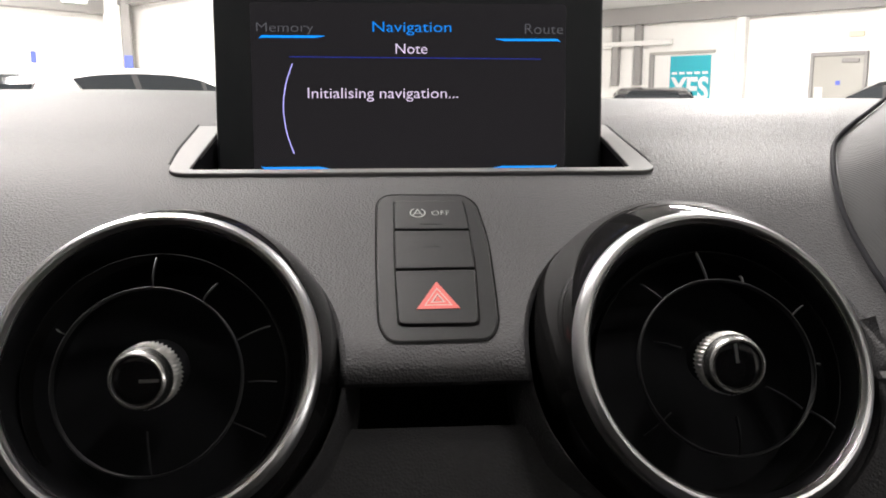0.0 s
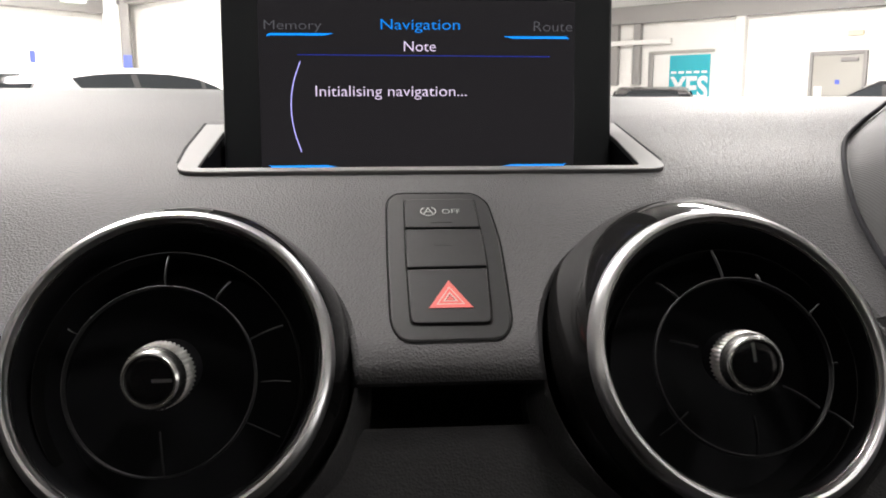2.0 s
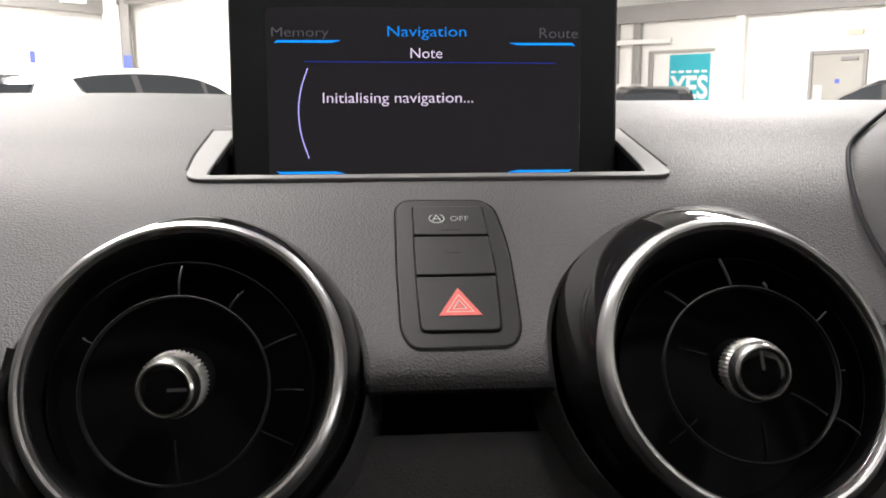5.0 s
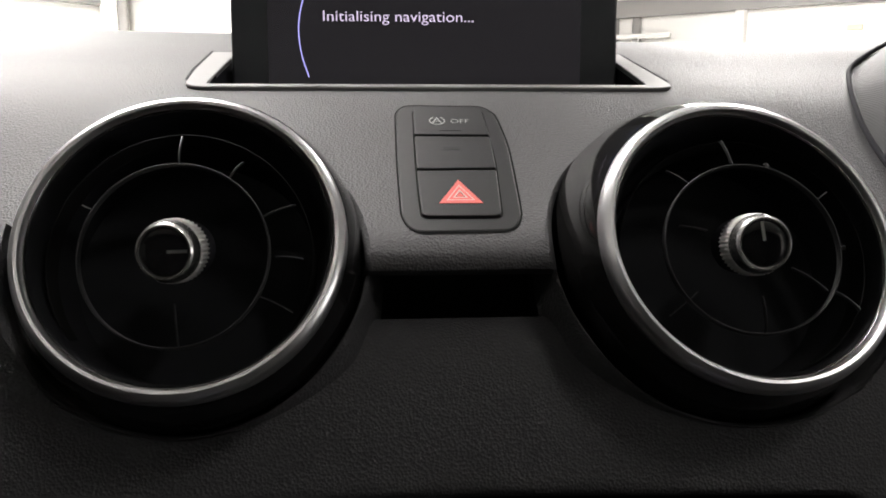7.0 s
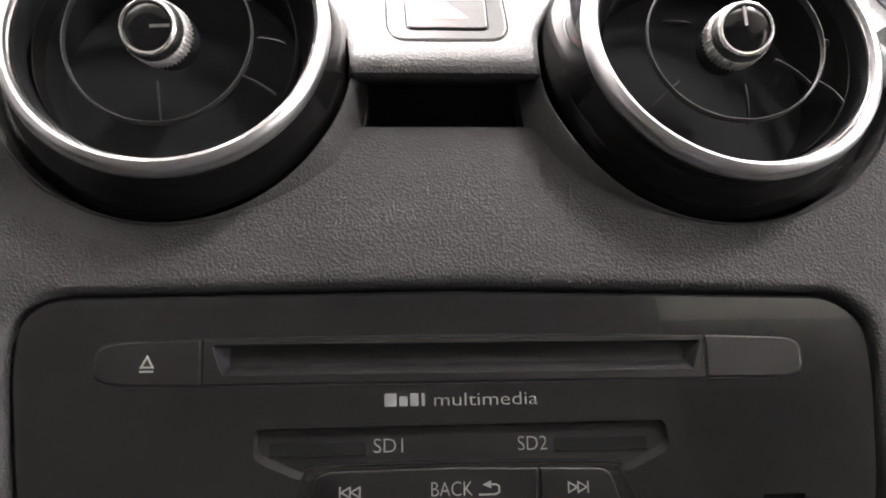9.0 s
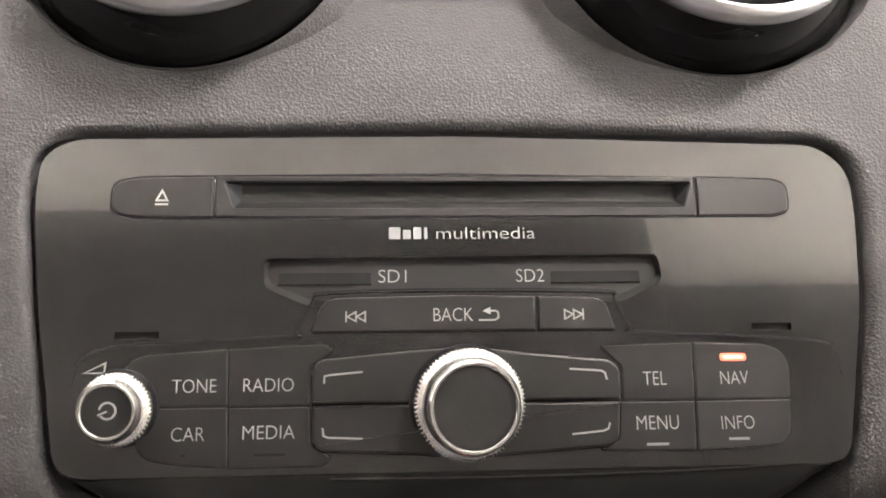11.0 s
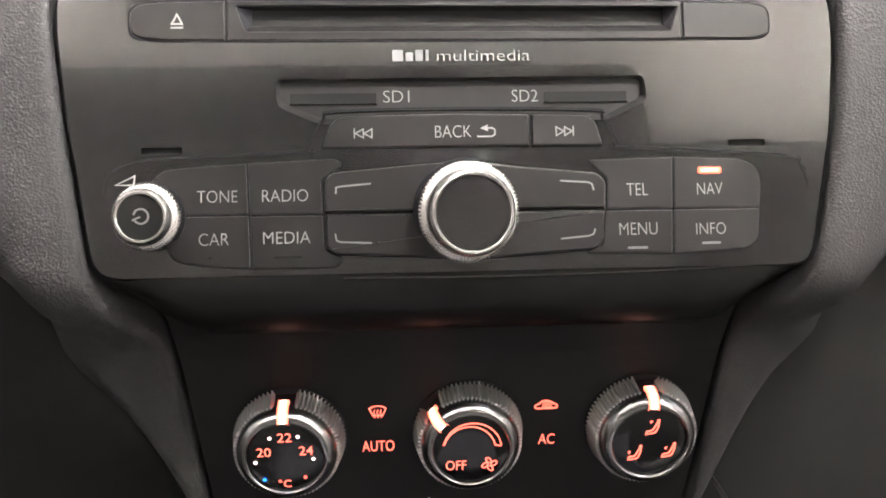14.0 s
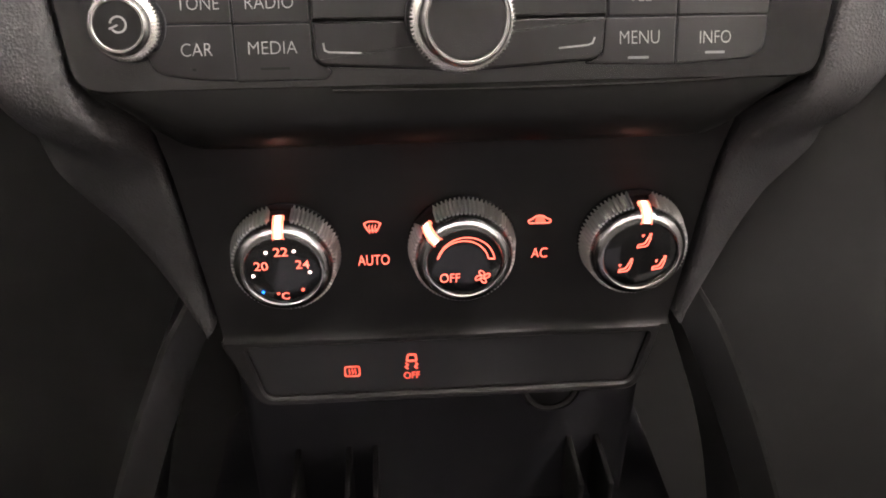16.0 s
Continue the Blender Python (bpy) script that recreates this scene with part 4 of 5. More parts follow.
def radio():
    m = RAD
    ob = thing("car_radio", X0, 0.2, 0.88, "dark grey car radio with disc slot, keys and two chrome knobs", "radio")
    out = rounded(RADIO_OUT, [9, 2, 9, 9, 6, 6, 8, 8, 6, 2, 6, 8, 8, 6, 6, 9], 4)
    rec = rounded([(-53, 3.2), (-53, -4.8), (-41, -10), (45, -9.6), (56.8, -4.0), (55.8, 3.7)], [2, 2.5, 2, 2, 2.5, 2], 4)
    mouth = rounded([(-61.6, 17.4), (64.6, 17.2), (67.0, 24.6), (-64.4, 25.0)], 0.8, 4)
    tool = [rounded(box2(-91.4, -18.4, -79.9, -16.4), 0.4, 3), rounded(box2(80.8, -18.1, 92.0, -16.1), 0.4, 3)]
    bm = plate_with_holes(out, [(mouth, 6), (rec, 2.4), (tool[0], 4), (tool[1], 4)], -14, -0.2, 0.7, m)
    # the lower edge rolls back towards the heater controls
    part("faceplate", bm, FACE_MAT, ob)
    bm = bmesh.new()
    cols = []
    for k in range(49):
        u = -102.0 + 204.0 * k / 48
        end = max(0.0, abs(u) - 80) / 19
        cols.append([bm.verts.new(m @ Vector((u * (1 - 0.09 * math.sin(a)), -53.6 + 1.0 * end - 17.0 * math.sin(a) + 7 * end * end * math.sin(a), -0.4 - 17.0 * (1 - math.cos(a)) - 3 * end * end * math.sin(a)))) for a in [math.pi / 2 * j / 10 for j in range(11)]] + [bm.verts.new(m @ Vector((u * 0.91, -70, -40))), bm.verts.new(m @ Vector((u, -52, -40)))])
    for a, b in zip(cols, cols[1:]):
        for j in range(len(a)):
            bm.faces.new((a[j - 1], a[j], b[j], b[j - 1]))
    bm.faces.new(cols[0])
    bm.faces.new(cols[-1])
    part("lower_roll", bm, ROLL_MAT, ob, "rolled lower edge of the radio")
    w = -0.2

    def key(name, pts, r, h, parent=ob, material=KEY_MAT, chamfer=0.5, label=""):
        o = rounded(pts, r, 4)
        part("gap", slab([p for p in inset(o, -0.28)], w - 0.5, w + 0.04, m, 0.03), VOID, parent)
        return part(name, slab(o, w - 1, w + h, m, chamfer), material, parent, label)

    # disc bar
    bar = rounded([(-94.9, 15.6), (-86, 14.5), (0, 14.3), (91, 14.5), (95.2, 16), (95.2, 24), (91, 25.6), (0, 27.2), (-87, 26.6), (-94.9, 25.2)], [3, 3, 1, 3, 3, 3, 3, 1, 3, 3], 4)
    part("bar_gap", ring_slab(inset(bar, -0.25), inset(bar, 0.6), w - 0.5, w + 0.05, m, 0.03), VOID, ob, "dark gap round the disc bar")
    ej = key("eject_key", [(-94.7, 15.9), (-86, 14.7), (-67.2, 14.6), (-67.4, 26.5), (-87, 26.3), (-94.7, 25.0)], [4, 4, 0.3, 0.3, 4, 4], 0.5)
    part("icon", stroke([(-82.6, 19.6), (-79.6, 19.6), (-81.1, 22.4)], 0.5, w + 0.52, m, True), PRINT, ej, "white eject symbol")
    part("icon", stroke([(-82.9, 18.5), (-79.3, 18.5)], 0.5, w + 0.52, m), PRINT, ej)
    key("blank_key", [(68.4, 14.7), (91, 14.6), (95.0, 16.2), (95.0, 23.8), (91, 25.4), (68.6, 26.2)], [0.3, 4, 4, 4, 4, 0.3], 0.5)
    outer = rounded([(-66.5, 14.7), (67.7, 14.6), (67.9, 26.2), (-66.7, 26.6)], 0.5, 4)
    inner = rounded([(-61.6, 17.4), (64.6, 17.2), (67.0, 24.6), (-64.4, 25.0)], 0.8, 4)
    sl = part("disc_slot", ring_slab(outer, inner, w - 1, w + 0.45, m, 0.3), KEY_MAT, ob, "wide disc slot")
    bm = bmesh.new()
    rows = [[bm.verts.new(m @ Vector(p)) for p in q] for q in ([(-61.6, 17.4, w + 0.2), (64.6, 17.2, w + 0.2)], [(-60.6, 18.6, w - 0.4), (63.7, 18.4, w - 0.4)], [(-60.2, 20.1, w - 2.8), (63.4, 19.9, w - 2.8)], [(-60.2, 20.1, w - 3.6), (63.4, 19.9, w - 3.6)])]
    for p, q in zip(rows, rows[1:]):
        bm.faces.new((p[0], p[1], q[1], q[0]))
    part("slot_bevel", bm, SWITCH, sl, "sloping lower lip of the slot")
    for x0, x1, x2 in ((-64.4, -61.6, -60.2), (67.0, 64.6, 63.4)):
        bm = bmesh.new()
        bm.faces.new([bm.verts.new(m @ Vector(p)) for p in ((x0, 24.8, w + 0.2), (x1, 17.3, w + 0.2), (x2, 20.0, w - 2.8), (x2, 24.8, w - 2.8))])
        part("slot_end", bm, VOID, sl, smooth=False)
    part("slot_mouth", slab([(-64.6, 17), (67.2, 17), (67.2, 25.2), (-64.6, 25.2)], w - 4.4, w - 3.5, m, 0), KEY_MAT, sl, "dark slot", smooth=False)
    # writing: maker's name as a plain bar, then the word beside it
    bm = bmesh.new()
    for x0, x1 in ((-19.1, -15.9), (-15.2, -13.0), (-12.3, -10.1), (-9.3, -8.4)):
        slab(rounded(box2(x0, 8.4, x1, 11.0 if x0 > -19 and x1 < -10.1 and x0 < -13 else 11.8), 0.4, 3), w, w + 0.08, m, 0, bm)
    part("maker_mark", bm, DIM_PRINT, ob, "plain white bars for the maker's name", smooth=False)
    letters("print", "multimedia", (-5.9, 8.4, 21.7, 11.7), w + 0.06, m, PRINT, ob)
    # card recess, its lower side a ramp
    floor_line = [Vector((p.x * 0.985 + 0.03, (p.y - 0.4) if p.y > 0 else p.y + 1.9)) for p in [Vector(q) for q in rec]]
    bm = bmesh.new()
    top = [bm.verts.new(m @ Vector((p[0], p[1], w))) for p in inset(rec, 0.02)]
    low = [bm.verts.new(m @ Vector((p.x, p.y, w - 2.0))) for p in floor_line]
    for i in range(len(top)):
        bm.faces.new((top[i - 1], top[i], low[i], low[i - 1]))
    bm.faces.new(low)
    part("card_recess", bm, KEY_MAT, ob, "recess for two memory cards")
    for x0, x1, nm in ((-49.3, -24.0, "SD1"), (25.8, 51.0, "SD2")):
        part("card_slot", slab(rounded(box2(x0, -3.6, x1, -0.5), 0.5, 3), w - 2.4, w - 1.9, m, 0.04), SWITCH, ob, "dark card slot")
        part("slot_lip", stroke([(x0, -3.9), (x1, -3.9)], 0.4, w - 2.0, m, thick=0.3), FACE_MAT, ob)
        b = (-22.0, -3.4, -14.3, 0.2) if nm == "SD1" else (16.2, -3.5, 24.0, 0.1)
        letters("print", nm, b, w - 1.95, m, PRINT, ob)
    # back bar
    groove = [(-101.8, -30), (-100.2, -24.0), (-95, -21.0), (-84.5, -19.6), (-46, -17.9), (-43.6, -17.0), (-39.6, -8.3), (-35.4, -6.2), (0, -5.7), (39.2, -6.4), (42.6, -8.3), (46.8, -16.6), (49, -17.8), (97.0, -20.8), (103, -24), (105, -30)]
    part("groove", stroke(smooth_line(groove, 4), 0.55, w + 0.02, m, thick=0.05), VOID, ob, "fine groove round the key field")
    part("ridge", stroke(smooth_line([(x, y - 0.75) for x, y in groove], 4), 0.6, w, m, thick=0.25), FACE_MAT, ob)
    bk = key("back_key", [(-39.8, -17.3), (-37.4, -9.6), (-34.0, -7.9), (0, -7.4), (20.8, -7.9), (20.6, -17.3)], [1, 3, 2, 1, 0.3, 0.3], 0.6)
    fw = key("skip_key", [(21.4, -17.3), (21.5, -7.9), (37.8, -8.3), (40.4, -10.0), (42.6, -17.5)], [0.3, 0.3, 2, 2, 1], 0.6)
    h = w + 0.62
    letters("print", "BACK", (-7.1, -14.6, 3.6, -11.0), h, m, PRINT, bk)
    part("icon", stroke([(5.2, -14.4), (9.6, -14.4), (10.5, -13.8), (10.5, -12.4), (9.8, -11.9), (7.6, -11.9)], 0.45, h, m), PRINT, bk, "white return arrow")
    part("icon", slab([(6.2, -11.9), (8.4, -10.9), (8.4, -12.9)], h, h + 0.1, m, 0), PRINT, bk, smooth=False)
    for x0, dr, par in ((-30.6, 1, bk), (33.8, -1, fw)):
        part("icon", stroke([(x0, -11.6), (x0, -14.6)], 0.4, h, m), PRINT, par, "white skip symbol")
        for k in range(2):
            xa = x0 + dr * (0.3 + 2.5 * k)
            part("icon", stroke([(xa, -13.1), (xa + dr * 2.3, -11.8), (xa + dr * 2.3, -14.4)], 0.38, h, m, True), PRINT, par)
    for q in tool:
        part("release_slot", slab(inset(q, -0.1), w - 2.2, w - 1.2, m, 0), SWITCH, ob, "narrow dark tool slot", smooth=False)
    # key fields
    keysL = [("tone_key", [(-88.5, -36.0), (-88.6, -25.6), (-84.0, -22.8), (-61.8, -21.5), (-61.4, -36.0)], [2, 4, 4, 0.3, 0.3], "TONE", (-75.7, -32.6, -64.3, -29.1)),
             ("radio_key", [(-60.7, -36.2), (-61.1, -21.5), (-36.2, -20.4), (-34.2, -22.0), (-40.6, -26.5), (-40.2, -36.2)], [0.3, 0.3, 1, 1, 1, 0.5], "RADIO", (-57.3, -32.6, -44.2, -29.1)),
             ("car_key", [(-86.5, -36.6), (-61.3, -36.6), (-60.9, -51.6), (-72, -51.0), (-83.0, -49.2)], [2, 0.3, 0.3, 3, 4], "CAR", (-75.3, -44.9, -66.8, -41.4)),
             ("media_key", [(-60.6, -36.8), (-40.2, -36.8), (-39.8, -46.5), (-34.4, -49.6), (-36.2, -51.8), (-60.3, -51.8)], [0.3, 0.5, 1, 1, 1, 0.3], "MEDIA", (-57.1, -44.7, -43.7, -41.3))]
    keysR = [("phone_key", [(43.4, -36.3), (43.8, -27.5), (38.0, -21.8), (63.3, -21.3), (62.8, -36.4)], [0.5, 1, 1, 0.3, 0.3], "TEL", (49.2, -32.5, 55.6, -28.9)),
             ("nav_key", [(63.5, -36.4), (64.0, -21.3), (84, -22.0), (88.5, -24.0), (90, -28), (89.3, -36.5)], [0.3, 0.3, 3, 3, 2, 0.5], "NAV", (70.5, -32.6, 78.2, -29.1)),
             ("menu_key", [(42.7, -37.0), (62.7, -37.0), (62.2, -49.8), (36.4, -49.2), (41.8, -47.0)], [0.5, 0.3, 0.3, 1, 1], "MENU", (46.6, -44.2, 58.0, -40.6)),
             ("info_key", [(63.4, -37.0), (89.2, -37.0), (88.4, -46), (85, -48.6), (62.9, -49.8)], [0.3, 0.5, 3, 3, 0.3], "INFO", (69.7, -44.5, 78.7, -41.0))]
    made = {}
    for nm, q, r, s, b in keysL + keysR:
        made[nm] = key(nm, q, r, 0.3, chamfer=0.22)
        letters("print", s, b, w + 0.32, m, PRINT, made[nm])
    part("lamp", slab(rounded(box2(70.9, -26.3, 78.1, -24.3), 0.8, 3), w + 0.1, w + 0.5, m, 0.1), LED, made["nav_key"], "glowing orange lamp")
    part("lamp_core", slab(rounded(box2(71.8, -25.7, 77.2, -24.9), 0.35, 3), w + 0.45, w + 0.56, m, 0), LED_CORE, made["nav_key"], smooth=False)
    for nm, x0, x1, y in (("menu_key", 48.9, 54.9, -48.0), ("info_key", 71.3, 76.9, -47.0), ("media_key", -54, -46.1, -48.7), ("car_key", -72.5, -71.5, -48.5)):
        part("indicator", stroke([(x0, y), (x1, y)], 0.7, w + 0.3, m), FAINT if nm in ("media_key", "car_key") else DIM_PRINT, made[nm], "unlit indicator bar")
    # four-way rocker with corner marks
    key("rocker_top", [(-39.4, -36.0), (-39.4, -27.2), (-37.6, -24.6), (-12, -22.4), (3, -21.6), (17, -23.4), (40.4, -25.6), (42.8, -28.2), (42.4, -36.2)], [0.3, 1.5, 2, 2, 2, 2, 2, 1.5, 0.3], 1.2, chamfer=0.6, label="upper half of the rocker key")
    key("rocker_bottom", [(-39.2, -36.5), (42.3, -36.7), (41.6, -46.0), (39.4, -48.2), (10, -50), (3, -50.6), (-12, -49.4), (-37.2, -48.1), (-39.0, -46)], [0.3, 0.3, 2, 2, 2, 2, 2, 2, 2], 1.2, chamfer=0.6, label="lower half of the rocker key")
    for q in ([(-36.2, -30.8), (-36.1, -28.9), (-34.5, -28.6), (-26.1, -27.9)], [(29.1, -27.9), (37.6, -28.5), (38.6, -29.0), (39.1, -30.9)], [(-36.5, -42.2), (-36.2, -44.2), (-35.0, -44.7), (-26.1, -45.1)], [(28.9, -45.0), (37.2, -44.3), (38.6, -43.8), (39.2, -42.2)]):
        part("corner_mark", stroke(q, 0.5, w + 1.22, m), PRINT, ob, "white corner mark")
    # lower trim lines
    part("trim_line", stroke(smooth_line([(-34.5, -55.0), (9.2, -55.4), (60, -54.8), (87.5, -53.6)], 5), 0.5, w, m, thick=0.3), FACE_MAT, ob)
    # volume knob and centre knob
    # middle, radius of the ring, of the grip, height, teeth
    for cx, cy, r, rg, hh, teeth, nm in ((-88.9, -36.4, 7.2, 9.1, 10.0, 54, "volume_knob"), (1.4, -36.3, 11.6, 14.3, 12.4, 80, "centre_knob")):
        k = m @ Matrix.Translation((cx, cy, 0)) @ Matrix.Rotation(radians(5 if rg > 12 else 0), 4, "Y") @ Matrix.Rotation(radians(9 if rg > 12 else 6), 4, "X")
        kn = part(nm, lathe([(r + 0.6, hh - 1.5), (r + 0.4, hh - 1.1), (r + 0.1, hh - 0.4), (r - 0.25, hh), (r - 0.75, hh), (r - 1.0, hh - 0.3), (r - 1.05, hh - 0.9)], k, 72), RIM, ob, "chrome-rimmed rotary knob")
        part("collar", lathe([(rg - 1.6, hh * 0.48), (rg - 1.7, hh * 0.6), (r + 0.85, hh * 0.8), (r + 0.55, hh - 1.4)], k, 72), DARK_CHROME, kn, "dark chrome collar below the rim")
        part("grip", knurl(rg + 0.1, rg - 0.1, 0.8, hh * 0.44, k, teeth, dr=0.38), RIM, kn, "knurled chrome grip")
        part("grip_edge", knurl(rg - 0.1, rg - 1.7, hh * 0.44, hh * 0.52, k, teeth, dr=0.36), RIM, kn)
        part("cap", lathe([(r - 1.03, hh - 0.6), (r - 1.6, hh - 0.48)] + [(r * q, hh - 0.42 + 0.012 * r * (1 - q * q)) for q in (0.8, 0.6, 0.4, 0.2, 0)], k, 64), FACE_MAT if rg > 12 else KEY_MAT, kn, "black cap")
        part("foot", lathe([(rg + 1.2, 0.0), (rg + 1.0, 0.8), (rg - 1.0, 0.9)], k, 64), VOID, kn)
        if nm == "volume_knob":
            part("icon", stroke(arc(0.3, 0.2, 2.0, 215, 530, 24), 0.55, hh - 0.42, k), PRINT, kn, "white power symbol")
            part("icon", stroke([(-2.1, -0.9), (0.2, 0.1)], 0.5, hh - 0.42, k), PRINT, kn)
    part("volume_icon", stroke([(-98.6, -27.1), (-93.4, -27.1), (-93.2, -24.5)], 0.42, w + 0.02, m, True), PRINT, ob, "white volume wedge")
    return ob


radio()

# ---------------------------------------------------------------- heater controls
CLI = face_frame(X0, 0.205, 0.825, 0.0)


def dial(parent, cx, cz, pointer, label):
    k = CLI @ Matrix.Translation((cx, cz, 0)) @ Matrix.Rotation(radians(-2), 4, "X")
    d = part("dial", lathe([(16.6, 8.3), (16.5, 9.6), (15.9, 11.0), (15.3, 12.2), (14.5, 13.0), (13.6, 13.5), (12.9, 13.6), (12.5, 13.2), (12.4, 12.2)], k, 96), DARK_CHROME, parent, label)
    part("dial_base", lathe([(18.9, -1.5), (18.8, 1.0), (17.6, 1.5)], k, 64), VOID, d, "black seat of the dial")
    part("grip", knurl(18.3, 16.8, 1.2, 9.4, k, 70, pointer + 12, pointer + 348, dr=0.5), DIAL_GRIP, d, "knurled silver grip")
    part("grip_core", lathe([(16.6, 0.8), (15.6, 9.4)], k, 64), VOID, d)
    part("cap", lathe([(12.5, 12.5), (12.0, 12.8), (6, 13.0), (0, 13.05)], k, 72), GLOSS, d, "black dial face")
    # glowing pointer over the edge of the dial
    a = radians(pointer)
    bm = bmesh.new()
    c, s = math.cos(a), math.sin(a)
    prof = [(17.5, 6.6), (16.9, 9.6), (16.2, 11.3), (15.3, 12.6), (14.2, 13.4), (12.7, 13.8)]
    rows = []
    for r, w in prof:
        rows.append([bm.verts.new(k @ Vector((r * c - q * s, r * s + q * c, w))) for q in (-1.75, 1.75)])
    back = [[bm.verts.new(k @ Vector(((r - 1.2) * c - q * s, (r - 1.2) * s + q * c, w - 0.8))) for q in (-1.75, 1.75)] for r, w in prof]
    for i in range(len(prof) - 1):
        bm.faces.new((rows[i][0], rows[i][1], rows[i + 1][1], rows[i + 1][0]))
        for e in (0, 1):
            bm.faces.new((rows[i][e], rows[i + 1][e], back[i + 1][e], back[i][e]))
    pt = part("pointer", bm, POINTER, d, "glowing pointer")
    bm = bmesh.new()
    rows = [[bm.verts.new(k @ Vector((r * c - q * s, r * s + q * c, w + 0.06))) for q in (-0.95, 0.95)] for r, w in prof]
    for p, q in zip(rows, rows[1:]):
        bm.faces.new((p[0], p[1], q[1], q[0]))
    part("pointer_core", bm, POINTER_CORE, pt)
    return d, k


def seat_icon(parent, k, x, y, s, kind):
    w = 13.15
    body = [(-2.6, -2.9), (0.9, -2.4), (1.7, -1.5), (2.6, 1.7), (1.7, 2.1), (0.3, -0.9), (-0.4, -1.3), (-2.4, -1.7)]
    part("icon", stroke([(x + px * s, y + py * s) for px, py in body], 0.62 * s, w, k, True), RED_GLOW, parent, "red seated figure symbol")
    part("icon", lathe([(0.0, 0.1), (0.7 * s, 0.1), (0.7 * s, 0)], k @ Matrix.Translation((x + 2.3 * s, y + 3.1 * s, w)), 14), RED_GLOW, parent)
    dx, dy = {"face": (-0.8, 2.6), "feet": (-2.4, 0.4), "body": (-1.2, 1.2)}[kind]
    part("icon", slab([(x + dx * s - 0.7 * s, y + dy * s + 0.5 * s), (x + dx * s + 0.7 * s, y + dy * s + 0.7 * s), (x + dx * s, y + dy * s - 0.8 * s)], w, w + 0.1, k, 0), RED_GLOW, parent, smooth=False)


def heater_panel():
    ob = thing("heater_panel", X0, 0.205, 0.79, "black heater control panel with three lit dials", "heater controls")
    line = smooth_line([(0.199, 0.872), (0.2005, 0.866), (0.2035, 0.858), (0.2050, 0.850), (0.2055, 0.842), (0.2055, 0.80), (0.2055, 0.786), (0.2035, 0.782)], 5)
    bm = bmesh.new()
    cols = []
    for k in range(41):
        u = -0.0905 + 0.181 * k / 40
        cols.append([bm.verts.new((X0 + u * (1 - 1.18 * max(0, 0.86 - p.y)), p.x, p.y)) for p in line] + [bm.verts.new((X0 + u * 0.908, 0.24, 0.782)), bm.verts.new((X0 + u, 0.24, 0.8755))])
    for a, b in zip(cols, cols[1:]):
        for j in range(len(a)):
            bm.faces.new((a[j - 1], a[j], b[j], b[j - 1]))
    bm.faces.new(cols[0])
    bm.faces.new(cols[-1])
    part("panel", bm, SMOOTH, ob)
    d1, k1 = dial(ob, -56.0, -5.8, 91, "temperature dial with a chrome rim")
    k1 = k1 @ Matrix.Translation((0, 1.2, 0))
    w = 13.15
    for s, b in (("22", (-2.3, 4.6, 2.3, 7.8)), ("20", (-9.1, -0.5, -4.6, 2.7)), ("24", (4.4, -0.3, 8.9, 2.9))):
        letters("number", s, b, w, k1, RED_GLOW, d1, "red lit numerals", bold=0.002)
    letters("unit", "\u00b0C", (-2.7, -12.0, 1.4, -9.2), w, k1, RED_GLOW, d1, bold=0.002)
    for x, y, mt in ((-4.7, 6.2, WARM_DOT), (4.3, 6.4, WARM_DOT), (-9.7, -2.5, WARM_DOT), (8.9, -1.8, WARM_DOT), (-7.1, -8.9, BLUE_DOT), (6.0, -8.5, RED_SOFT)):
        part("dot", lathe([(0.0, 0.12), (0.58, 0.12), (0.58, 0)], k1 @ Matrix.Translation((x, y, w)), 16), mt, d1, "lit dot")
    d2, k2 = dial(ob, 4.2, -5.3, 137, "fan dial with a chrome rim")
    k2 = k2 @ Matrix.Translation((0, 0.7, 0))
    letters("print", "OFF", (-8.4, -8.0, -1.6, -4.5), w, k2, RED_GLOW, d2, "red lit letters", bold=0.002)
    top, bot = arc(0.3, -0.5, 9.6, 168, 10, 20), arc(-0.6, -0.6, 8.5, 14, 165, 20)
    part("fan_scale", stroke(top + [(9.7, 0.6), (7.9, 0.9)] + bot, 0.45, w, k2, True), RED_GLOW, d2, "red lit crescent scale")
    for a in range(4):
        cx, cy = 6.0 + 1.5 * math.cos(radians(12 + 90 * a)), -6.2 + 1.5 * math.sin(radians(12 + 90 * a))
        part("fan_icon", stroke([(cx + 1.15 * math.cos(q) * math.cos(radians(42 + 90 * a)) - 0.7 * math.sin(q) * math.sin(radians(42 + 90 * a)), cy + 1.15 * math.cos(q) * math.sin(radians(42 + 90 * a)) + 0.7 * math.sin(q) * math.cos(radians(42 + 90 * a))) for q in [math.pi * j / 6 for j in range(12)]], 0.42, w, k2, True), RED_GLOW, d2, "red fan symbol")
    d3, k3 = dial(ob, 63.6, -5.0, 88, "air direction dial with a chrome rim")
    k3 = k3 @ Matrix.Translation((0, 1.0, 0))
    seat_icon(d3, k3, 0.6, 4.6, 0.8, "face")
    seat_icon(d3, k3, -4.8, -4.8, 0.8, "feet")
    seat_icon(d3, k3, 6.6, -4.2, 0.8, "body")
    # lit symbols between the dials
    m, h = CLI, -0.35
    part("screen_icon", stroke([(-29.1, 3.9), (-27.8, 4.6), (-26.3, 4.8), (-24.8, 4.6), (-23.5, 3.9), (-24.7, 1.1), (-27.9, 1.1)], 0.45, h, m, True), RED_GLOW, ob, "red windscreen heater symbol")
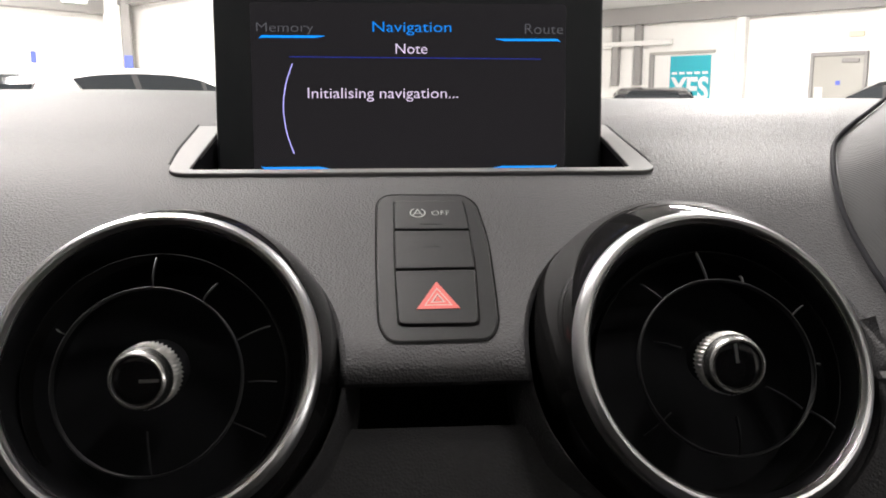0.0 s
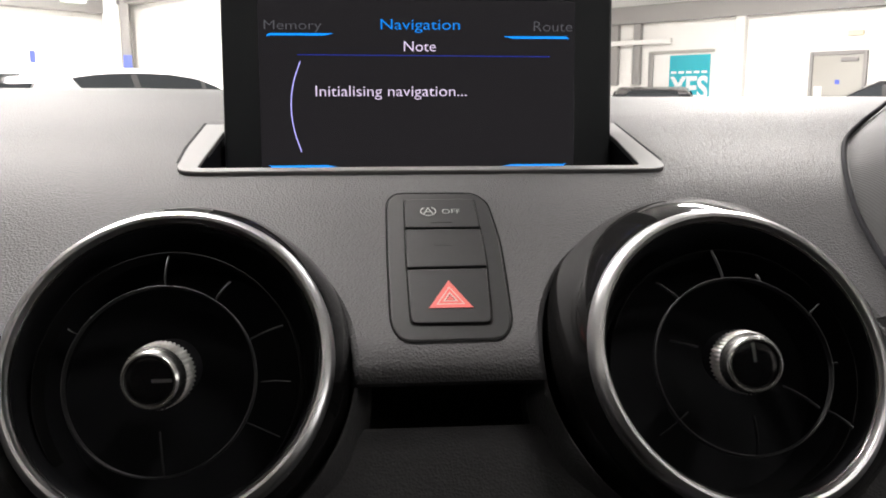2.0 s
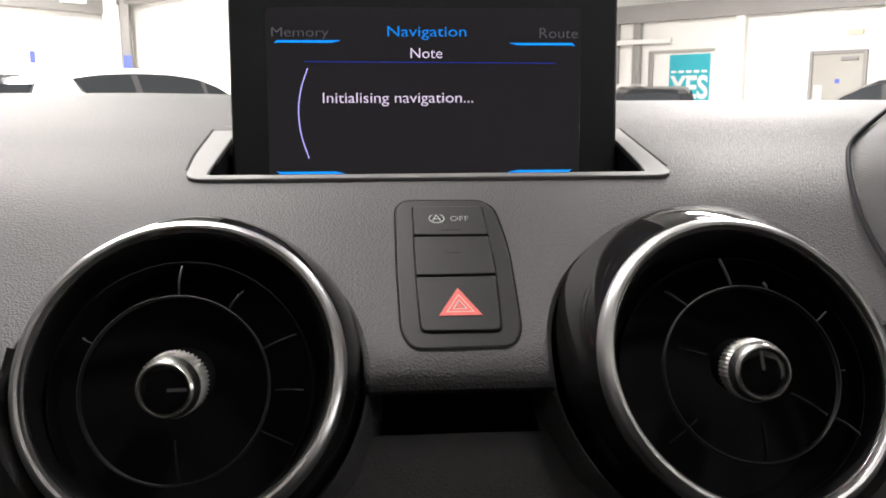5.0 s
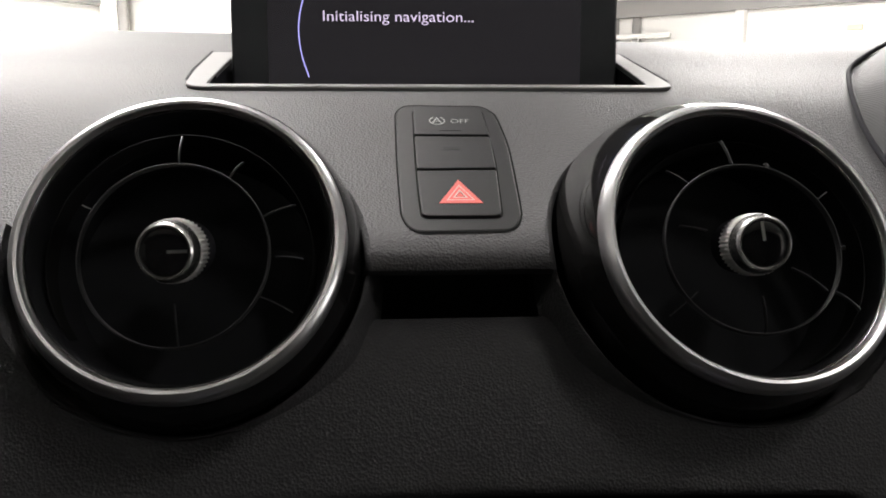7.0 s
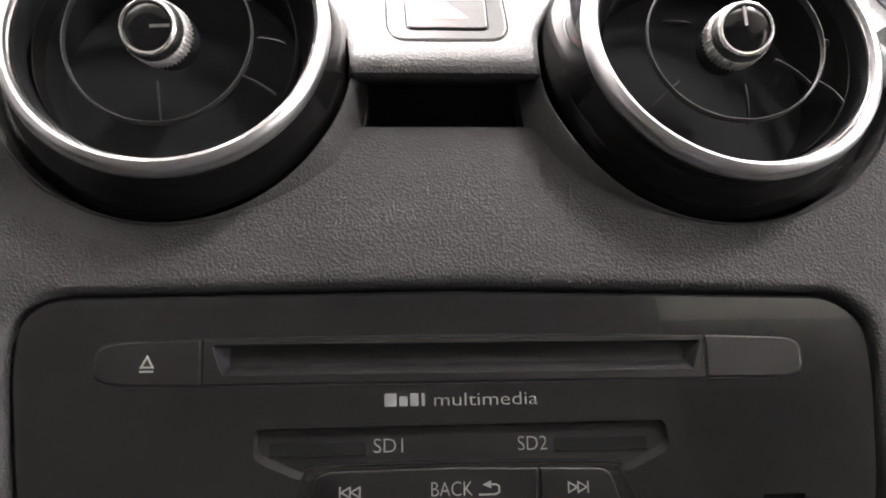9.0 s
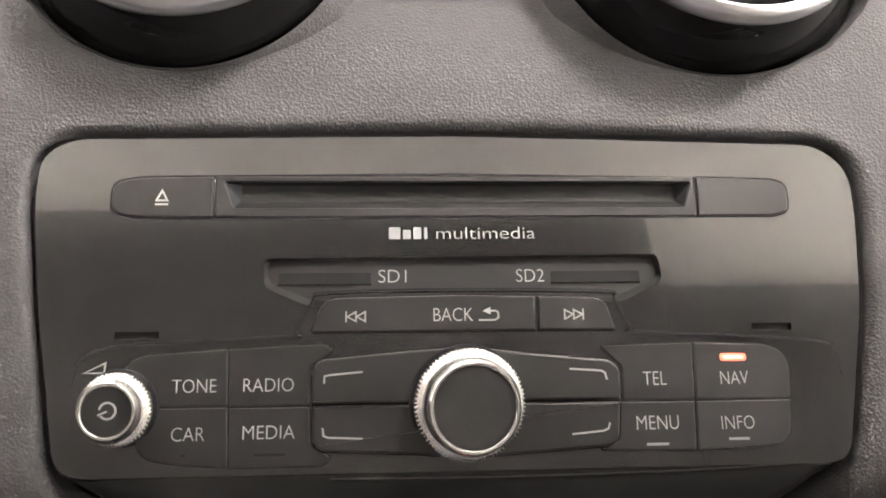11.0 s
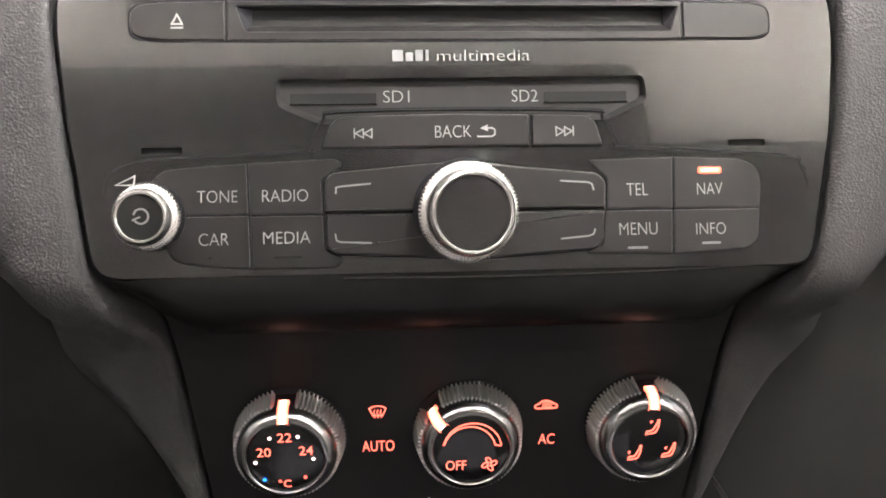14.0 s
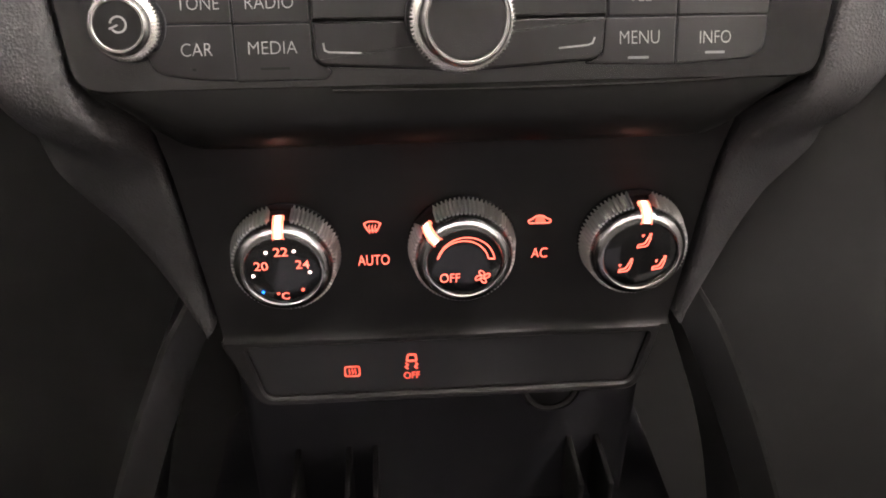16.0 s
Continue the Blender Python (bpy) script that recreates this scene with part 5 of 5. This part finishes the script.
    for x in (-27.4, -26.3, -25.2):
        part("screen_icon", stroke([(x, 0.2), (x + 0.2, 1.2), (x - 0.2, 2.2), (x + 0.1, 3.4)], 0.38, h, m), RED_GLOW, ob)
    letters("print", "AUTO", (-31.9, -12.9, -20.9, -8.7), h, m, RED_GLOW, ob, "red lit letters", bold=0.002)
    letters("print", "AC", (28.9, -12.4, 34.6, -8.3), h, m, RED_GLOW, ob, "red lit letters", bold=0.002)
    car = rounded([(27.4, 1.8), (34.8, 1.8), (35.0, 3.0), (33.3, 3.7), (32.2, 4.7), (29.8, 4.7), (28.7, 3.5), (27.2, 3.0)], 0.7, 3)
    part("air_icon", stroke(car, 0.55, h, m, True), RED_GLOW, ob, "red recirculation symbol")
    part("air_icon", slab(rounded([(29.6, 1.9), (33.4, 1.9), (32.4, 4.4), (29.9, 4.4)], 0.4, 3), h, h + 0.1, m, 0), RED_SOFT, ob, smooth=False)
    return ob


heater_panel()


def switch_strip():
    m = face_frame(X0, 0.2035, 0.770, 6.0)
    ob = thing("switch_strip", X0, 0.2, 0.75, "dark switch strip with two red lit symbols", "switch strip")
    outer = rounded([(-84, 12.5), (80.5, 12.5), (73, -17), (-72, -17)], [3, 3, 6, 6], 5)
    inner = rounded([(-75, 9.0), (75.5, 9.0), (70, -13.5), (-69, -13.5)], [2, 2, 4, 4], 5)
    part("frame", ring_slab(outer, inner, -9, 1.8, m, 1.0), SMOOTH, ob)
    part("panel", slab(inner, -9, -0.4, m, 0.2), KEY_MAT, ob)
    w = -0.35
    part("rear_heater_icon", stroke(rounded(box2(-39.3, -6.1, -33.9, -1.9), 0.8, 3), 0.55, w, m, True), RED_SOFT, ob, "red rear window heater symbol")
    for x in (-37.7, -36.6, -35.5):
        part("rear_heater_icon", stroke([(x, -5.3), (x + 0.15, -4.4), (x - 0.15, -3.6), (x, -2.8)], 0.4, w, m), RED_SOFT, ob)
    letters("print", "OFF", (-17.3, -8.4, -11.2, -5.4), w, m, RED_SOFT, ob, "red lit letters", bold=0.002)
    part("skid_icon", stroke(rounded([(-16.0, -0.4), (-12.3, -0.4), (-12.7, 2.4), (-15.6, 2.4)], 0.8, 3), 0.8, w, m, True), RED_SOFT, ob, "red skid control symbol")
    for x in (-16.4, -12.8):
        part("skid_icon", stroke([(x, -1.2), (x + 0.9, -2.0), (x - 0.2, -3.0), (x + 0.8, -4.0)], 0.6, w, m), RED_SOFT, ob)
    return ob


switch_strip()

# ---------------------------------------------------------------- centre console below


def console():
    ob = thing("centre_console", X0, 0.1, 0.5, "black centre console with an open tray", "console")
    part("tunnel", block(X0 - 0.115, -0.45, 0.3, X0 + 0.115, 0.32, 0.655, 0.015), VOID, ob)
    part("tray_back", block(X0 - 0.088, 0.235, 0.64, X0 + 0.088, 0.26, 0.775, 0.006), VOID, ob)
    for side in (-1, 1):
        # side cheek sweeping from the fascia down to the tunnel
        bm = bmesh.new()
        line = smooth_line([(0.088, 0.228, 0.800), (0.094, 0.218, 0.786), (0.104, 0.210, 0.766), (0.1165, 0.203, 0.738), (0.128, 0.196, 0.708), (0.137, 0.188, 0.680), (0.144, 0.178, 0.645), (0.148, 0.165, 0.600), (0.150, 0.150, 0.520), (0.150, 0.140, 0.400)], 6)
        rings = []
        for i, p in enumerate(line):
            x = X0 + side * p.x
            h = 0.003 + 0.005 * min(1, i / 10)
            # two ridges with a shallow valley between them
            o = rounded([(-h, 0.07), (h, 0.07), (h, 0.002), (h * 0.7, 0.0), (h * 0.2, 0.0012), (-h, 0.006)], [0.0005, 0.0005, h * 0.3, h * 0.3, h * 0.2, h * 0.9], 4)
            rings.append([bm.verts.new((x + side * q[0], p.y + q[1], p.z)) for q in o])
        for a, b in zip(rings, rings[1:]):
            for i in range(len(a)):
                bm.faces.new((a[i - 1], a[i], b[i], b[i - 1]))
        bm.faces.new(rings[0])
        bm.faces.new(rings[-1])
        part("side_cheek", bm, CHEEK, ob, "smooth side cheek of the console")
    for x in (-0.066, -0.043, -0.031, 0.058, 0.071):
        part("rib", block(X0 + x - 0.0012, 0.205, 0.66, X0 + x + 0.0012, 0.236, 0.695, 0.0008), DEEP, ob)
    sk = face_frame(X0 + 0.047, 0.234, 0.728, 10)
    so = part("power_socket", lathe([(13.5, -2), (13.5, 1.2), (12.2, 2.0), (10.6, 1.4), (10.2, -2)], sk, 48), CHEEK, ob, "round black power socket")
    part("socket_cap", lathe([(10.4, 0.4), (8, 1.0), (0, 1.2)], sk, 48), CHEEK, so)
    part("socket_print", stroke([(-1.2, 1.6), (0.2, -0.4), (1.2, -1.8)], 0.7, 1.3, sk), DIM_PRINT, so)
    return ob


console()

# ---------------------------------------------------------------- hood of the instruments


def instrument_hood():
    ob = thing("instrument_hood", 0.34, 0.36, 1.06, "dark finely ribbed hood over the instruments", "instrument hood")
    # edge line of the hood facing the dash, then the skin sweeping up and round
    edge = smooth_line([(0.1735, 0.240, 1.026), (0.1695, 0.2735, 1.0495), (0.1713, 0.295, 1.0610), (0.1744, 0.3115, 1.0696), (0.1804, 0.3285, 1.0776), (0.1912, 0.352, 1.0860), (0.2084, 0.382, 1.0938), (0.2290, 0.406, 1.1005), (0.2538, 0.4315, 1.1075), (0.2934, 0.480, 1.1155)], 5)
    bm = bmesh.new()
    rows = []
    for p in edge:
        row = []
        for t in range(13):
            a = t / 12 * 1.45
            row.append(bm.verts.new((p.x + 0.12 * (1 - math.cos(a)) + 0.05 * math.sin(a), p.y - 0.015 * math.sin(a), p.z - 0.002 + 0.036 * math.sin(a))))
        rows.append(row)
    for a, b in zip(rows, rows[1:]):
        for i in range(len(a) - 1):
            bm.faces.new((a[i], a[i + 1], b[i + 1], b[i]))
    part("hood_skin", bm, MESH_CLOTH, ob)
    bm = bmesh.new()
    rings = []
    for p in edge:
        rings.append([bm.verts.new((p.x - 0.0005 + 0.0012 * math.cos(a), p.y, p.z + 0.0012 * math.sin(a))) for a in [math.pi * 2 * k / 8 for k in range(8)]])
    for a, b in zip(rings, rings[1:]):
        for i in range(8):
            bm.faces.new((a[i - 1], a[i], b[i], b[i - 1]))
    part("edge_bead", bm, VOID, ob, "smooth bead along the hood's edge")
    return ob


instrument_hood()

# ---------------------------------------------------------------- windscreen


def windscreen():
    m = bpy.data.materials.new("clear_glass")
    m.use_nodes = True
    nt = m.node_tree
    nt.nodes.clear()
    out, mix, tr, gl = (nt.nodes.new("ShaderNode" + k) for k in ("OutputMaterial", "MixShader", "BsdfTransparent", "BsdfGlossy"))
    gl.inputs["Roughness"].default_value = 0.0
    mix.inputs[0].default_value = 0.03
    nt.links.new(tr.outputs[0], mix.inputs[1])
    nt.links.new(gl.outputs[0], mix.inputs[2])
    nt.links.new(mix.outputs[0], out.inputs[0])
    bm = bmesh.new()
    rows = []
    for k in range(9):
        t = k / 8
        rows.append([bm.verts.new((X0 + 0.66 * s / 6, 1.03 + (0.03 - 1.03) * t - 0.12 * (s / 6) ** 2, 1.06 + 0.33 * t + 0.03 * math.sin(math.pi * t))) for s in range(-6, 7)])
    for a, b in zip(rows, rows[1:]):
        for i in range(len(a) - 1):
            bm.faces.new((a[i], a[i + 1], b[i + 1], b[i]))
    ob = single("window_1", bm, m, "clear sloping windscreen", "windscreen", kind="structure")
    ob.visible_shadow = False
    return ob


windscreen()
